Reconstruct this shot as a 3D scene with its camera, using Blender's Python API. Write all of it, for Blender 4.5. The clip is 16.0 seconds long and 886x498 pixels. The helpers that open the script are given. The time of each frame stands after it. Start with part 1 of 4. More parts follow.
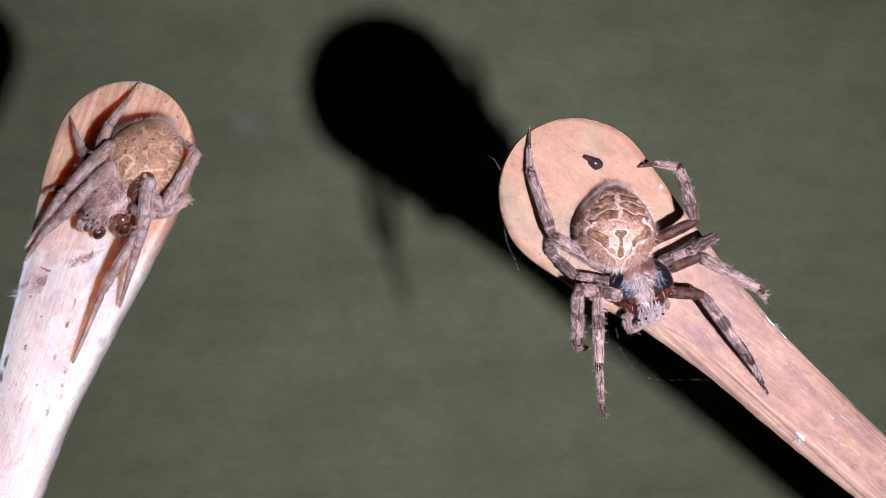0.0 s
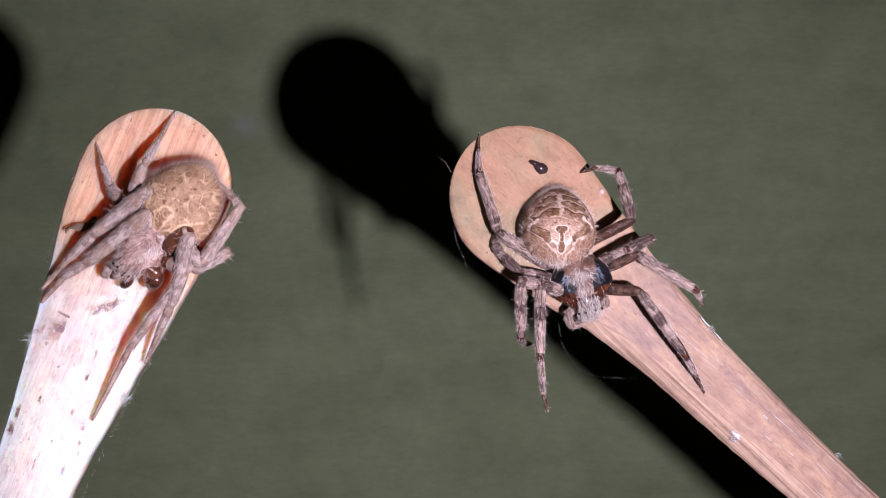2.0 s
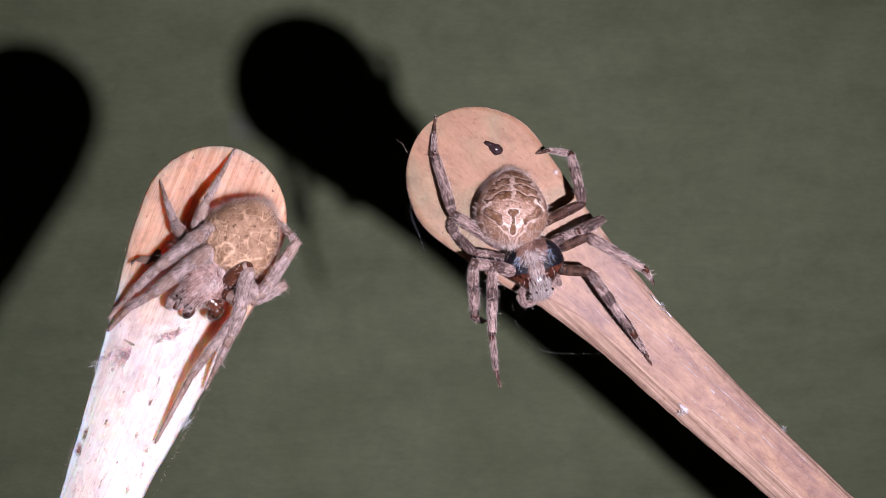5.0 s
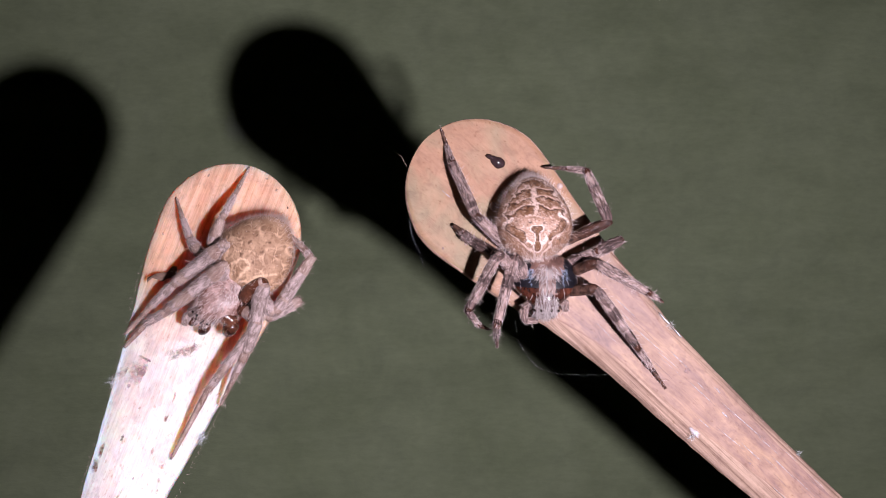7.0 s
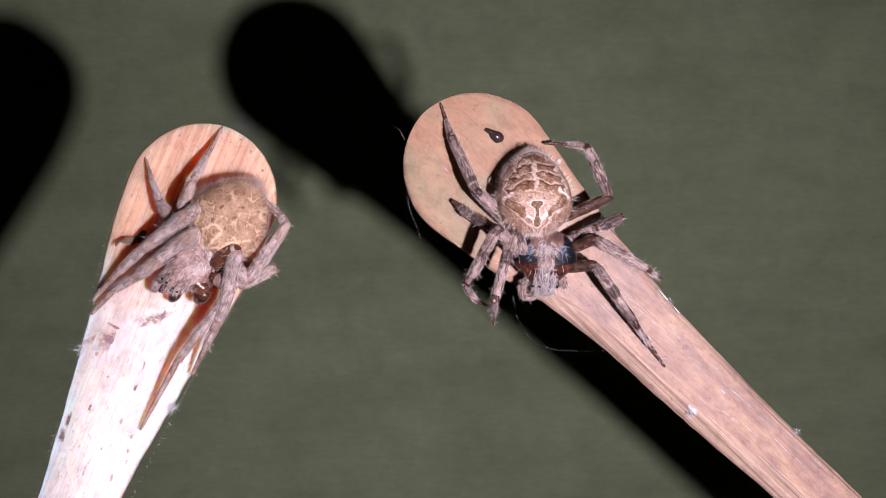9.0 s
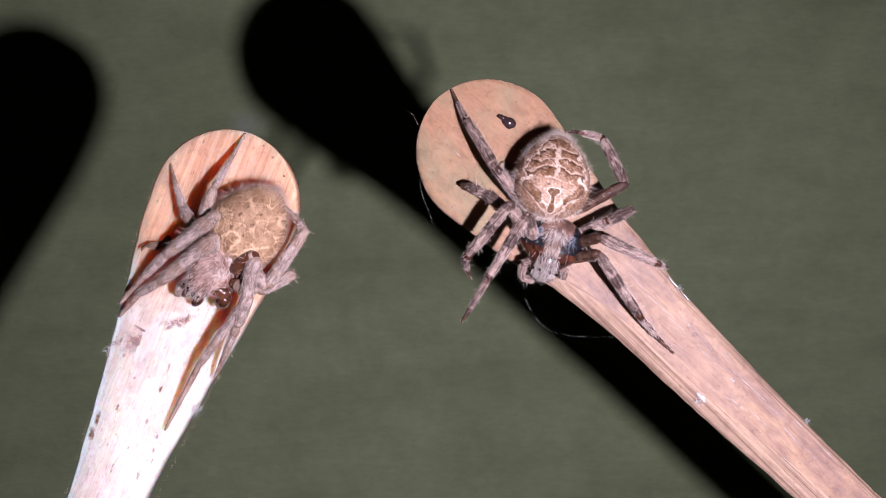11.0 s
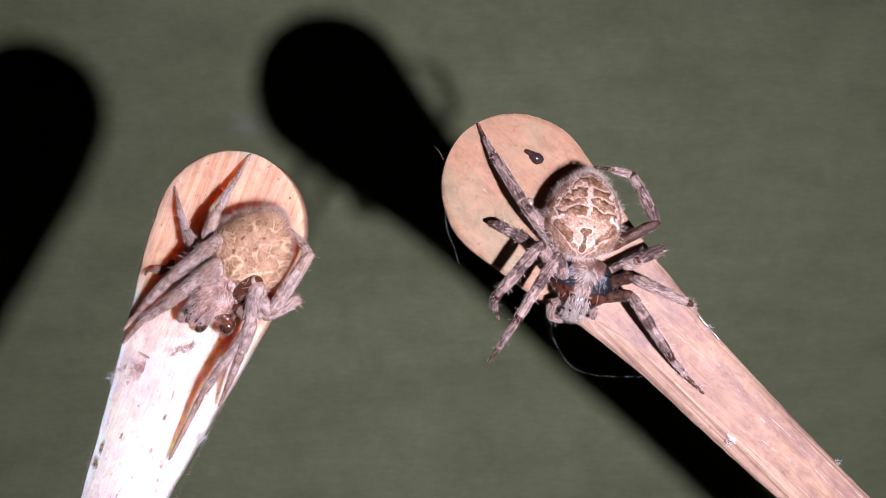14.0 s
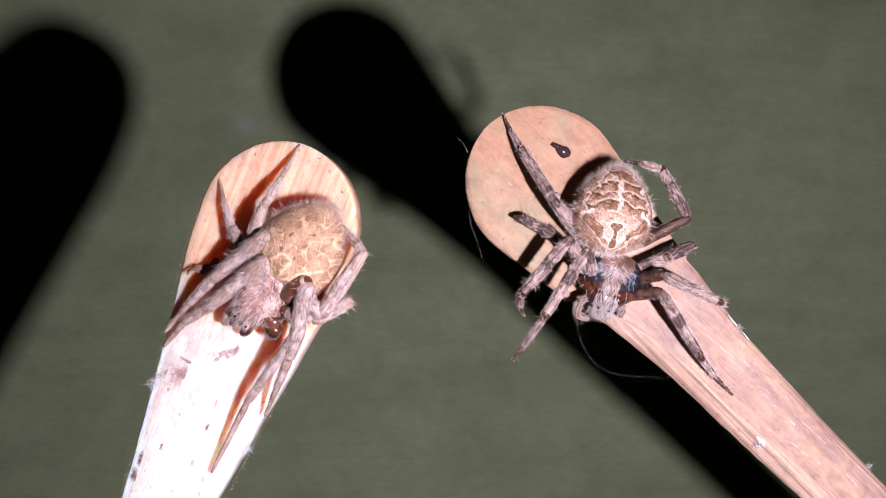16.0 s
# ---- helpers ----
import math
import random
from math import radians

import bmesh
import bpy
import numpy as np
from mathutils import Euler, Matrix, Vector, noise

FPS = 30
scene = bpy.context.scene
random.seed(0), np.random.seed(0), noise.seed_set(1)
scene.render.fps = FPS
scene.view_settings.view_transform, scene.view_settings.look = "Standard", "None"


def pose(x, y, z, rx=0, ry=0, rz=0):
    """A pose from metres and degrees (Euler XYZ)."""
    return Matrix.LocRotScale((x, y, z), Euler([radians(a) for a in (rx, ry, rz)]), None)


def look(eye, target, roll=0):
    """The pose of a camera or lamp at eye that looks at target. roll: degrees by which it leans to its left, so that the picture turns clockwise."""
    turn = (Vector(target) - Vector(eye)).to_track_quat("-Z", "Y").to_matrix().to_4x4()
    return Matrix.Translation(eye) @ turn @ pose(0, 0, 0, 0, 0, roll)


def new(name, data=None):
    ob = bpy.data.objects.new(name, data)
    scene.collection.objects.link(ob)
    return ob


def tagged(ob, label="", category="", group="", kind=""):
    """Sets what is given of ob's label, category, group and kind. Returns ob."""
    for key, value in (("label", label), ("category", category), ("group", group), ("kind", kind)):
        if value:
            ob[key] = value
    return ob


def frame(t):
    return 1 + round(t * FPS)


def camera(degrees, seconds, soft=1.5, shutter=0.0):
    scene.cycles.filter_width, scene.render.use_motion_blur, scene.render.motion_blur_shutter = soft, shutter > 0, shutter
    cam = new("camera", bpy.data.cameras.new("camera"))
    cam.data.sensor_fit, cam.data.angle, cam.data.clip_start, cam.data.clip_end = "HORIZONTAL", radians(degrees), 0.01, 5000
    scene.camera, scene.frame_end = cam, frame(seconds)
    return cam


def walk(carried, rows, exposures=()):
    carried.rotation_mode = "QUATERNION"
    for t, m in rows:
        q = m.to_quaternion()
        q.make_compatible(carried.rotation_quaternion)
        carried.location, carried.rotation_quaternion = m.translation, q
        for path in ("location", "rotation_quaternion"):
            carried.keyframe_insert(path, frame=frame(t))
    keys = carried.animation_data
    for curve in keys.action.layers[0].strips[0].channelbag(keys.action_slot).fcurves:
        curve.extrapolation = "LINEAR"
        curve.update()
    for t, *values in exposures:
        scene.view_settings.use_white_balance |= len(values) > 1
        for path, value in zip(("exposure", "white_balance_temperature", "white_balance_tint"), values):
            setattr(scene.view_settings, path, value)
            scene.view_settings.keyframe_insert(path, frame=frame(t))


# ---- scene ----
cam = camera(50, 16.0, soft=0.95)
EYE = pose(0, -0.230, 1.0, 90, 0, 0)
walk(cam, [(0.0, EYE), (16.0, EYE)], exposures=[(0.0, 0.0, 6370, 11), (2.0, -0.09, 6380, 11), (2.5, -0.1, 6390, 11), (3.5, -0.1, 6400, 11), (7.0, -0.1, 6480, 10.5), (8.5, -0.1, 6490, 10.5), (11.0, -0.01, 6490, 10.5), (12.5, -0.03, 6490, 10.5), (14.5, 0.12, 6490, 10.5), (16.0, 0.13, 6490, 10.5)])

# ---- light: a small white lamp beside the lens, in a dark room ----
world = bpy.data.worlds.new("night")
scene.world = world
world.use_nodes = True
world.node_tree.nodes["Background"].inputs["Color"].default_value = (0.6, 0.7, 1.0, 1)
world.node_tree.nodes["Background"].inputs["Strength"].default_value = 0.0004

lamp_data = bpy.data.lights.new("torch", "SPOT")
lamp_data.energy = 0.42
lamp_data.color = (1.0, 0.92, 1.08)
lamp_data.shadow_soft_size = 0.0014
lamp_data.spot_size = radians(100)
lamp_data.spot_blend = 0.6
lamp = new("torch", lamp_data)
lamp.matrix_world = look((0.0206, -0.230, 0.9888), (0.0, 0.0, 1.0))

# ---- materials ----
MM = 0.001


def material(name, rough=0.6, spec=0.3):
    mat = bpy.data.materials.new(name)
    mat.use_nodes = True
    nt = mat.node_tree
    b = nt.nodes["Principled BSDF"]
    b.inputs["Roughness"].default_value = rough
    b.inputs["Specular IOR Level"].default_value = spec
    return mat, nt, b


def node(nt, kind, **values):
    n = nt.nodes.new(kind)
    for key, value in values.items():
        n.inputs[key].default_value = value
    return n


def coords(nt, scale=(1000, 1000, 1000), turn=0.0, where="Object"):
    """Object coordinates in millimetres, turned about y and stretched."""
    tc = nt.nodes.new("ShaderNodeTexCoord")
    first = node(nt, "ShaderNodeMapping", Rotation=(0, -turn, 0), Scale=(1000, 1000, 1000))
    nt.links.new(tc.outputs[where], first.inputs["Vector"])
    second = node(nt, "ShaderNodeMapping", Scale=tuple(v / 1000 for v in scale))
    nt.links.new(first.outputs["Vector"], second.inputs["Vector"])
    return second.outputs["Vector"]


def noise_tex(nt, vec, scale, detail=4, rough=0.6, warp=0.0):
    n = node(nt, "ShaderNodeTexNoise", Scale=scale, Detail=detail, Roughness=rough, Distortion=warp)
    nt.links.new(vec, n.inputs["Vector"])
    return n.outputs["Fac"]


def ramp(nt, fac, stops):
    r = nt.nodes.new("ShaderNodeValToRGB")
    els = r.color_ramp.elements
    while len(els) < len(stops):
        els.new(0.5)
    for e, (p, c) in zip(els, stops):
        e.position, e.color = p, (*c, 1)
    nt.links.new(fac, r.inputs["Fac"])
    return r.outputs["Color"]


def mix(nt, fac, a, b, kind="MIX"):
    m = nt.nodes.new("ShaderNodeMix")
    m.data_type, m.blend_type = "RGBA", kind
    for sock, v in ((m.inputs["Factor"], fac), (m.inputs["A"], a), (m.inputs["B"], b)):
        if isinstance(v, (int, float)):
            sock.default_value = v
        elif isinstance(v, tuple):
            sock.default_value = (*v, 1)
        else:
            nt.links.new(v, sock)
    return m.outputs["Result"]


def bump(nt, b, height, strength, dist):
    n = node(nt, "ShaderNodeBump", Strength=strength, Distance=dist)
    nt.links.new(height, n.inputs["Height"])
    nt.links.new(n.outputs["Normal"], b.inputs["Normal"])


def cloth_material():
    mat, nt, b = material("green_cloth", 0.95, 0.05)
    v = coords(nt)
    broad = noise_tex(nt, v, 0.045, 3)
    long = noise_tex(nt, coords(nt, (70, 400, 450), 0.05), 0.35, 3, 0.5)
    fine = noise_tex(nt, coords(nt, (350, 900, 1000)), 0.9, 4, 0.7)
    base = ramp(nt, broad, [(0.3, (0.52, 0.60, 0.352)), (0.7, (0.61, 0.693, 0.426))])
    streak = ramp(nt, long, [(0.3, (0.95, 0.955, 0.95)), (0.5, (1, 1, 1)), (0.72, (1.03, 1.03, 1.03))])
    speck = ramp(nt, fine, [(0.25, (0.92, 0.93, 0.91)), (0.75, (1.07, 1.07, 1.07))])
    c = mix(nt, 1.0, mix(nt, 1.0, base, streak, "MULTIPLY"), speck, "MULTIPLY")
    # a faint chalky smudge, and the shading of soft slantwise folds, painted in
    far = nt.nodes.new("ShaderNodeVectorMath")
    far.operation = "DISTANCE"
    nt.links.new(v, far.inputs[0])
    far.inputs[1].default_value = (-48.0, 0.0, 1030.0)
    ragged = node(nt, "ShaderNodeMath")
    ragged.operation = "MULTIPLY_ADD"
    nt.links.new(noise_tex(nt, v, 0.25, 4, 0.6), ragged.inputs[0])
    ragged.inputs[1].default_value = 6.0
    nt.links.new(far.outputs["Value"], ragged.inputs[2])
    near = node(nt, "ShaderNodeMapRange")
    near.inputs["From Min"].default_value, near.inputs["From Max"].default_value = 8.5, 3.0
    near.inputs["To Max"].default_value = 0.62
    nt.links.new(ragged.outputs[0], near.inputs["Value"])
    c = mix(nt, near.outputs["Result"], c, (0.72, 0.78, 0.68))
    fold_shade = noise_tex(nt, coords(nt, (120, 400, 700), -0.16), 0.06, 3, 0.5)
    c = mix(nt, 1.0, c, ramp(nt, fold_shade, [(0.35, (0.90, 0.90, 0.90)), (0.5, (1, 1, 1)), (0.65, (1.08, 1.08, 1.08))]), "MULTIPLY")
    blot = noise_tex(nt, coords(nt, (900, 1000, 1000)), 0.13, 5, 0.65, 0.4)
    c = mix(nt, 1.0, c, ramp(nt, blot, [(0.3, (0.91, 0.91, 0.92)), (0.5, (1, 1, 1)), (0.7, (1.07, 1.065, 1.06))]), "MULTIPLY")
    nt.links.new(c, b.inputs["Base Color"])
    bump(nt, b, fine, 0.25, 0.0004)
    return mat


def wood_material(name, dark, light, turn, across, spots, soft=0.0, tone_and_glare=None, lines=1.0, fine=1.0, relief=0.35, grey=None):
    """Pale split wood: fine grain along the stick, pores and stains."""
    mat, nt, b = material(name, 0.5, 0.3)
    grain = noise_tex(nt, coords(nt, (90 * across, 900, 2600 * fine), turn), 1.0, 6, 0.62, 0.3)
    fibre = noise_tex(nt, coords(nt, (250 * across, 900, 9000), turn), 1.0, 4, 0.7)
    blotch = noise_tex(nt, coords(nt), 0.22, 4, 0.6, 0.6)
    pore = noise_tex(nt, coords(nt, (600, 1000, 1300), turn), 3.2, 5, 0.75)
    mottle = noise_tex(nt, coords(nt, (700, 1000, 1200), turn), 0.9, 6, 0.7, 0.8)
    c = ramp(nt, grain, [(0.28, dark), (0.62, light)])
    if grey:
        # weathered, greyer patches
        c = mix(nt, ramp(nt, noise_tex(nt, coords(nt), 0.16, 4, 0.6, 0.5), [(0.46, (0, 0, 0)), (0.62, (1, 1, 1))]), c, grey)
    if tone_and_glare:
        # the shaft has another tone than the head, any painted overexposure included, in a broken transition
        s = nt.nodes.new("ShaderNodeSeparateXYZ")
        nt.links.new(coords(nt, (1000, 1000, 1000), turn), s.inputs[0])
        add = node(nt, "ShaderNodeMath")
        add.operation = "MULTIPLY_ADD"
        nt.links.new(blotch, add.inputs[0])
        add.inputs[1].default_value = 6.0
        nt.links.new(s.outputs["X"], add.inputs[2])
        f = node(nt, "ShaderNodeMapRange")
        f.inputs["From Min"].default_value, f.inputs["From Max"].default_value = tone_and_glare[1], tone_and_glare[2]
        nt.links.new(add.outputs[0], f.inputs["Value"])
        streak = noise_tex(nt, coords(nt, (260, 900, 1000), turn), 0.7, 9, 0.78, 0.8)
        c = mix(nt, f.outputs["Result"], c, ramp(nt, streak, [(0.33, tone_and_glare[3]), (0.5, tone_and_glare[0]), (0.68, tone_and_glare[4])]))
    c = mix(nt, 1.0, c, ramp(nt, blotch, [(0.3, (0.88, 0.85, 0.86)), (0.65, (1.07, 1.05, 1.02))]), "MULTIPLY")
    c = mix(nt, lines, c, ramp(nt, fibre, [(0.3, (0.84, 0.82, 0.8)), (0.6, (1.05, 1.05, 1.05))]), "MULTIPLY")
    c = mix(nt, 1.0, c, ramp(nt, mottle, [(0.32, (0.79, 0.77, 0.79)), (0.5, (1, 1, 1)), (0.68, (1.11, 1.13, 1.14))]), "MULTIPLY")
    c = mix(nt, 1.0, c, ramp(nt, pore, [(0.35, spots), (0.42, (1, 1, 1))]), "MULTIPLY")
    nt.links.new(c, b.inputs["Base Color"])
    if soft:
        b.inputs["Subsurface Weight"].default_value = soft
        b.inputs["Subsurface Radius"].default_value = (1.0, 0.55, 0.36)
        b.inputs["Subsurface Scale"].default_value = 0.0021
    bump(nt, b, mix(nt, 0.5, grain, fibre), relief, 0.00012)
    return mat


def skin_material(name, dark, light, scale=1.6, rough=0.7, spec=0.25, along=1.0, relief=0.6, grain=0.6):
    mat, nt, b = material(name, rough, spec)
    n1 = noise_tex(nt, coords(nt, (1000 * along, 1000, 1000)), scale, 5, 0.7, 0.5)
    n2 = noise_tex(nt, coords(nt), scale * 5, 4, 0.7)
    c = ramp(nt, n1, [(0.40, dark), (0.60, light)])
    c = mix(nt, 1.0, c, ramp(nt, n2, [(0.3, (grain, grain, grain)), (0.65, (1.15, 1.15, 1.15))]), "MULTIPLY")
    nt.links.new(c, b.inputs["Base Color"])
    bump(nt, b, n2, relief, 0.00012)
    return mat


def abdomen_material(name, brown, tan, pale, edge):
    """The colours of the marks on the back: r brown field, g pale line, b dark edge."""
    mat, nt, b = material(name, 0.6, 0.3)
    at = nt.nodes.new("ShaderNodeAttribute")
    at.attribute_name = "marks"
    s = nt.nodes.new("ShaderNodeSeparateColor")
    nt.links.new(at.outputs["Color"], s.inputs["Color"])
    n1 = noise_tex(nt, coords(nt), 1.5, 5, 0.7, 0.8)
    n2 = noise_tex(nt, coords(nt), 6.0, 4, 0.7, 0.4)
    c = mix(nt, s.outputs["Red"], tan, brown)
    c = mix(nt, s.outputs["Green"], c, pale)
    c = mix(nt, s.outputs["Blue"], c, edge)
    c = mix(nt, 1.0, c, ramp(nt, n1, [(0.3, (0.84, 0.80, 0.78)), (0.65, (1.09, 1.08, 1.06))]), "MULTIPLY")
    c = mix(nt, 1.0, c, ramp(nt, n2, [(0.3, (0.82, 0.80, 0.79)), (0.62, (1.07, 1.07, 1.07))]), "MULTIPLY")
    nt.links.new(c, b.inputs["Base Color"])
    bump(nt, b, mix(nt, 0.5, n1, n2), 0.5, 0.0002)
    return mat


def plain(name, colour, rough=0.5, spec=0.4):
    mat, nt, b = material(name, rough, spec)
    n = noise_tex(nt, coords(nt), 4.0, 3)
    c = mix(nt, 1.0, colour, ramp(nt, n, [(0.3, (0.8, 0.8, 0.8)), (0.7, (1.15, 1.15, 1.15))]), "MULTIPLY")
    nt.links.new(c, b.inputs["Base Color"])
    return mat


def plaster_material(name, colour, scale):
    mat, nt, b = material(name, 0.85, 0.2)
    n1 = noise_tex(nt, coords(nt), scale * 0.01, 4, 0.6)
    n2 = noise_tex(nt, coords(nt), scale * 0.2, 5, 0.7)
    c = mix(nt, 1.0, colour, ramp(nt, n1, [(0.3, (0.82, 0.82, 0.82)), (0.7, (1.12, 1.12, 1.12))]), "MULTIPLY")
    c = mix(nt, 1.0, c, ramp(nt, n2, [(0.3, (0.9, 0.9, 0.9)), (0.7, (1.06, 1.06, 1.06))]), "MULTIPLY")
    nt.links.new(c, b.inputs["Base Color"])
    bump(nt, b, n2, 0.3, 0.001)
    return mat


CLOTH = cloth_material()
PLASTER = plaster_material("plaster", (0.42, 0.40, 0.37), 1.0)
CONCRETE = plaster_material("concrete", (0.27, 0.26, 0.25), 1.6)
# directions of the two sticks in the picture plane, radians from +x towards -z
RIGHT_TURN = math.atan2(0.697, 0.717)
LEFT_TURN = math.atan2(0.933, -0.359)
WOOD_R = wood_material("tan_wood", (0.405, 0.222, 0.134), (0.455, 0.258, 0.16), RIGHT_TURN, 6.0, (0.7, 0.63, 0.6), 0.0,
                       ((0.385, 0.238, 0.184), 8.0, 15.0, (0.255, 0.160, 0.150), (0.52, 0.335, 0.225)), 0.35, 1.0, 0.3, (0.335, 0.245, 0.15))
WOOD_R_SIDE = wood_material("split_wood", (0.20, 0.115, 0.085), (0.62, 0.43, 0.335), RIGHT_TURN, 0.55, (0.75, 0.7, 0.65), 0.0, None, 1.0, 1.9, 0.6)
# shaft tones go near white: the lamp's overexposure is put into the colour
WOOD_L = wood_material("orange_wood", (0.64, 0.31, 0.19), (0.88, 0.57, 0.42), LEFT_TURN, 1.0, (0.78, 0.68, 0.62), 0.85,
                       ((0.96, 0.86, 0.81), 7.0, 11.5, (0.89, 0.71, 0.635), (0.97, 0.91, 0.875)))
HAIR_PALE = plain("pale_hair", (0.62, 0.48, 0.42), 0.5, 0.3)
HAIR_WHITE = plain("white_hair", (0.84, 0.69, 0.63), 0.45, 0.35)
HAIR_GREY = plain("grey_hair", (0.90, 0.725, 0.70), 0.42, 0.35)
HAIR_TAN = plain("tan_hair", (0.70, 0.52, 0.44), 0.5, 0.3)
HAIR_DUST = plain("dusty_hair", (0.78, 0.62, 0.58), 0.5, 0.3)
HAIR_BLUE = plain("blue_grey_hair", (0.36, 0.43, 0.56), 0.4, 0.5)
HAIR_HEAD = plain("whitish_hair", (0.80, 0.70, 0.68), 0.4, 0.4)
LEG_R = skin_material("grey_brown_leg", (0.08, 0.042, 0.034), (0.56, 0.39, 0.345), 4.6, 0.45, 0.4, 0.22)
LEG_DARK = skin_material("dark_brown_leg", (0.008, 0.004, 0.004), (0.085, 0.036, 0.024), 1.3, 0.28, 0.5, 0.45, 0.7, 0.6)
LEG_L = skin_material("dusty_leg", (0.23, 0.16, 0.14), (0.60, 0.455, 0.43), 3.2, 0.5, 0.35, 0.45, 0.7, 0.66)
BAND_R = skin_material("dark_band", (0.035, 0.018, 0.015), (0.26, 0.17, 0.155), 4.0, 0.45, 0.4, 0.25)
JOINT_L = skin_material("dusty_joint", (0.24, 0.145, 0.115), (0.46, 0.33, 0.28), 1.5, 0.5, 0.3, 0.5, 0.5, 0.72)
TIP = skin_material("dark_tip", (0.03, 0.014, 0.010), (0.16, 0.085, 0.06), 2.0, 0.4)
CARAPACE_R = skin_material("black_shell", (0.005, 0.005, 0.008), (0.014, 0.012, 0.016), 0.6, 0.3, 0.6, 1.0, 0.15)
CARAPACE_TOP = skin_material("brown_shell", (0.10, 0.05, 0.04), (0.24, 0.135, 0.105), 1.0, 0.4, 0.4, 1.0, 0.2, 0.8)
CARAPACE_RED = skin_material("red_brown_shell", (0.022, 0.007, 0.005), (0.115, 0.036, 0.021), 0.8, 0.2, 0.7, 1.0, 0.15, 0.8)
CARAPACE_L = skin_material("dusty_shell", (0.16, 0.07, 0.052), (0.54, 0.36, 0.32), 1.1, 0.25, 0.5, 1.0, 0.4)
AMBER = skin_material("amber_shell", (0.026, 0.009, 0.006), (0.14, 0.05, 0.028), 1.0, 0.2, 0.7, 1.0, 0.2, 0.8)
EYE_BLACK = plain("eye_black", (0.012, 0.008, 0.008), 0.06, 0.8)
ABD_R = abdomen_material("marked_back", (0.20, 0.094, 0.045), (0.47, 0.285, 0.205), (0.95, 0.75, 0.67), (0.045, 0.017, 0.010))
ABD_L = abdomen_material("tan_back", (0.33, 0.19, 0.115), (0.52, 0.33, 0.215), (0.76, 0.51, 0.345), (0.12, 0.055, 0.03))
SILK = plain("silk", (0.8, 0.82, 0.85), 0.4, 0.5)
RESIN = plain("resin", (0.42, 0.33, 0.27), 0.15, 0.7)
RESIN_PALE = plain("pale_resin", (0.62, 0.46, 0.41), 0.25, 0.5)
SAP = plain("dark_drop", (0.045, 0.026, 0.028), 0.2, 0.6)


def stain_material(name, colour, thin):
    """A stain soaked in unevenly, so that the wood shows through."""
    mat, nt, b = material(name, 0.7, 0.2)
    n = noise_tex(nt, coords(nt), 2.6, 5, 0.7, 0.6)
    nt.links.new(mix(nt, 1.0, colour, ramp(nt, n, [(0.3, (0.8, 0.8, 0.8)), (0.7, (1.1, 1.1, 1.1))]), "MULTIPLY"), b.inputs["Base Color"])
    at = nt.nodes.new("ShaderNodeAttribute")
    at.attribute_name = "soak"
    m = node(nt, "ShaderNodeMath")
    m.operation = "MULTIPLY"
    nt.links.new(ramp(nt, n, [(0.35, (thin, thin, thin)), (0.6, (1, 1, 1))]), m.inputs[0])
    nt.links.new(at.outputs["Fac"], m.inputs[1])
    nt.links.new(m.outputs[0], b.inputs["Alpha"])
    return mat


STAIN = stain_material("brown_stain", (0.16, 0.07, 0.045), 0.4)
STAIN_GREY = stain_material("grey_stain", (0.52, 0.36, 0.35), 0.05)
STAIN_PURPLE = stain_material("purple_stain", (0.34, 0.21, 0.23), 0.15)
STAIN_PALE = stain_material("silk_film", (0.78, 0.74, 0.78), 0.2)
FLAKE = plain("dry_flake", (0.16, 0.10, 0.075), 0.7, 0.2)

# ---- mesh helpers; all shapes in millimetres ----
class Shape:
    def __init__(self):
        self.v, self.f, self.m = [], [], []

    def add(self, verts, faces, slot=0):
        k = len(self.v)
        self.v += [tuple(p) for p in verts]
        self.f += [tuple(i + k for i in f) for f in faces]
        self.m += [slot] * len(faces)

    def grid(self, rows, slot=0, closed=True, caps=True):
        """Skin a list of rings of equal length."""
        n, verts, faces = len(rows[0]), [p for r in rows for p in r], []
        for i in range(len(rows) - 1):
            for j in range(n if closed else n - 1):
                a, b = i * n + j, i * n + (j + 1) % n
                faces.append((a, b, b + n, a + n))
        if caps:
            faces.append(tuple(range(n))[::-1])
            faces.append(tuple(range((len(rows) - 1) * n, len(rows) * n)))
        self.add(verts, faces, slot)

    def hair(self, root, way, length, width, slot, bend=(0, 0, 0)):
        """A tapered bristle of three sides, bent once."""
        root, way, bend = Vector(root), Vector(way).normalized(), Vector(bend)
        side = way.orthogonal().normalized() * width
        up = way.cross(side).normalized() * width
        mid = root + way * length * 0.55
        tip = root + way * length + bend * length
        ring = [side, side * -0.5 + up * 0.87, side * -0.5 - up * 0.87]
        verts = [root + r for r in ring] + [mid + r * 0.7 for r in ring] + [tip]
        self.add(verts, [(0, 1, 4, 3), (1, 2, 5, 4), (2, 0, 3, 5), (3, 4, 6), (4, 5, 6), (5, 3, 6)], slot)

    def ball(self, centre, radii, slot=0, nu=12, nv=8, turn=None):
        c, rows = Vector(centre), []
        for i in range(nv + 1):
            a = math.pi * (i / nv * 0.98 + 0.01)
            row = []
            for j in range(nu):
                b = 2 * math.pi * j / nu
                p = Vector((radii[0] * math.sin(a) * math.cos(b), radii[1] * math.sin(a) * math.sin(b), radii[2] * math.cos(a)))
                row.append(c + (turn @ p if turn else p))
            rows.append(row)
        self.grid(rows[::-1], slot)


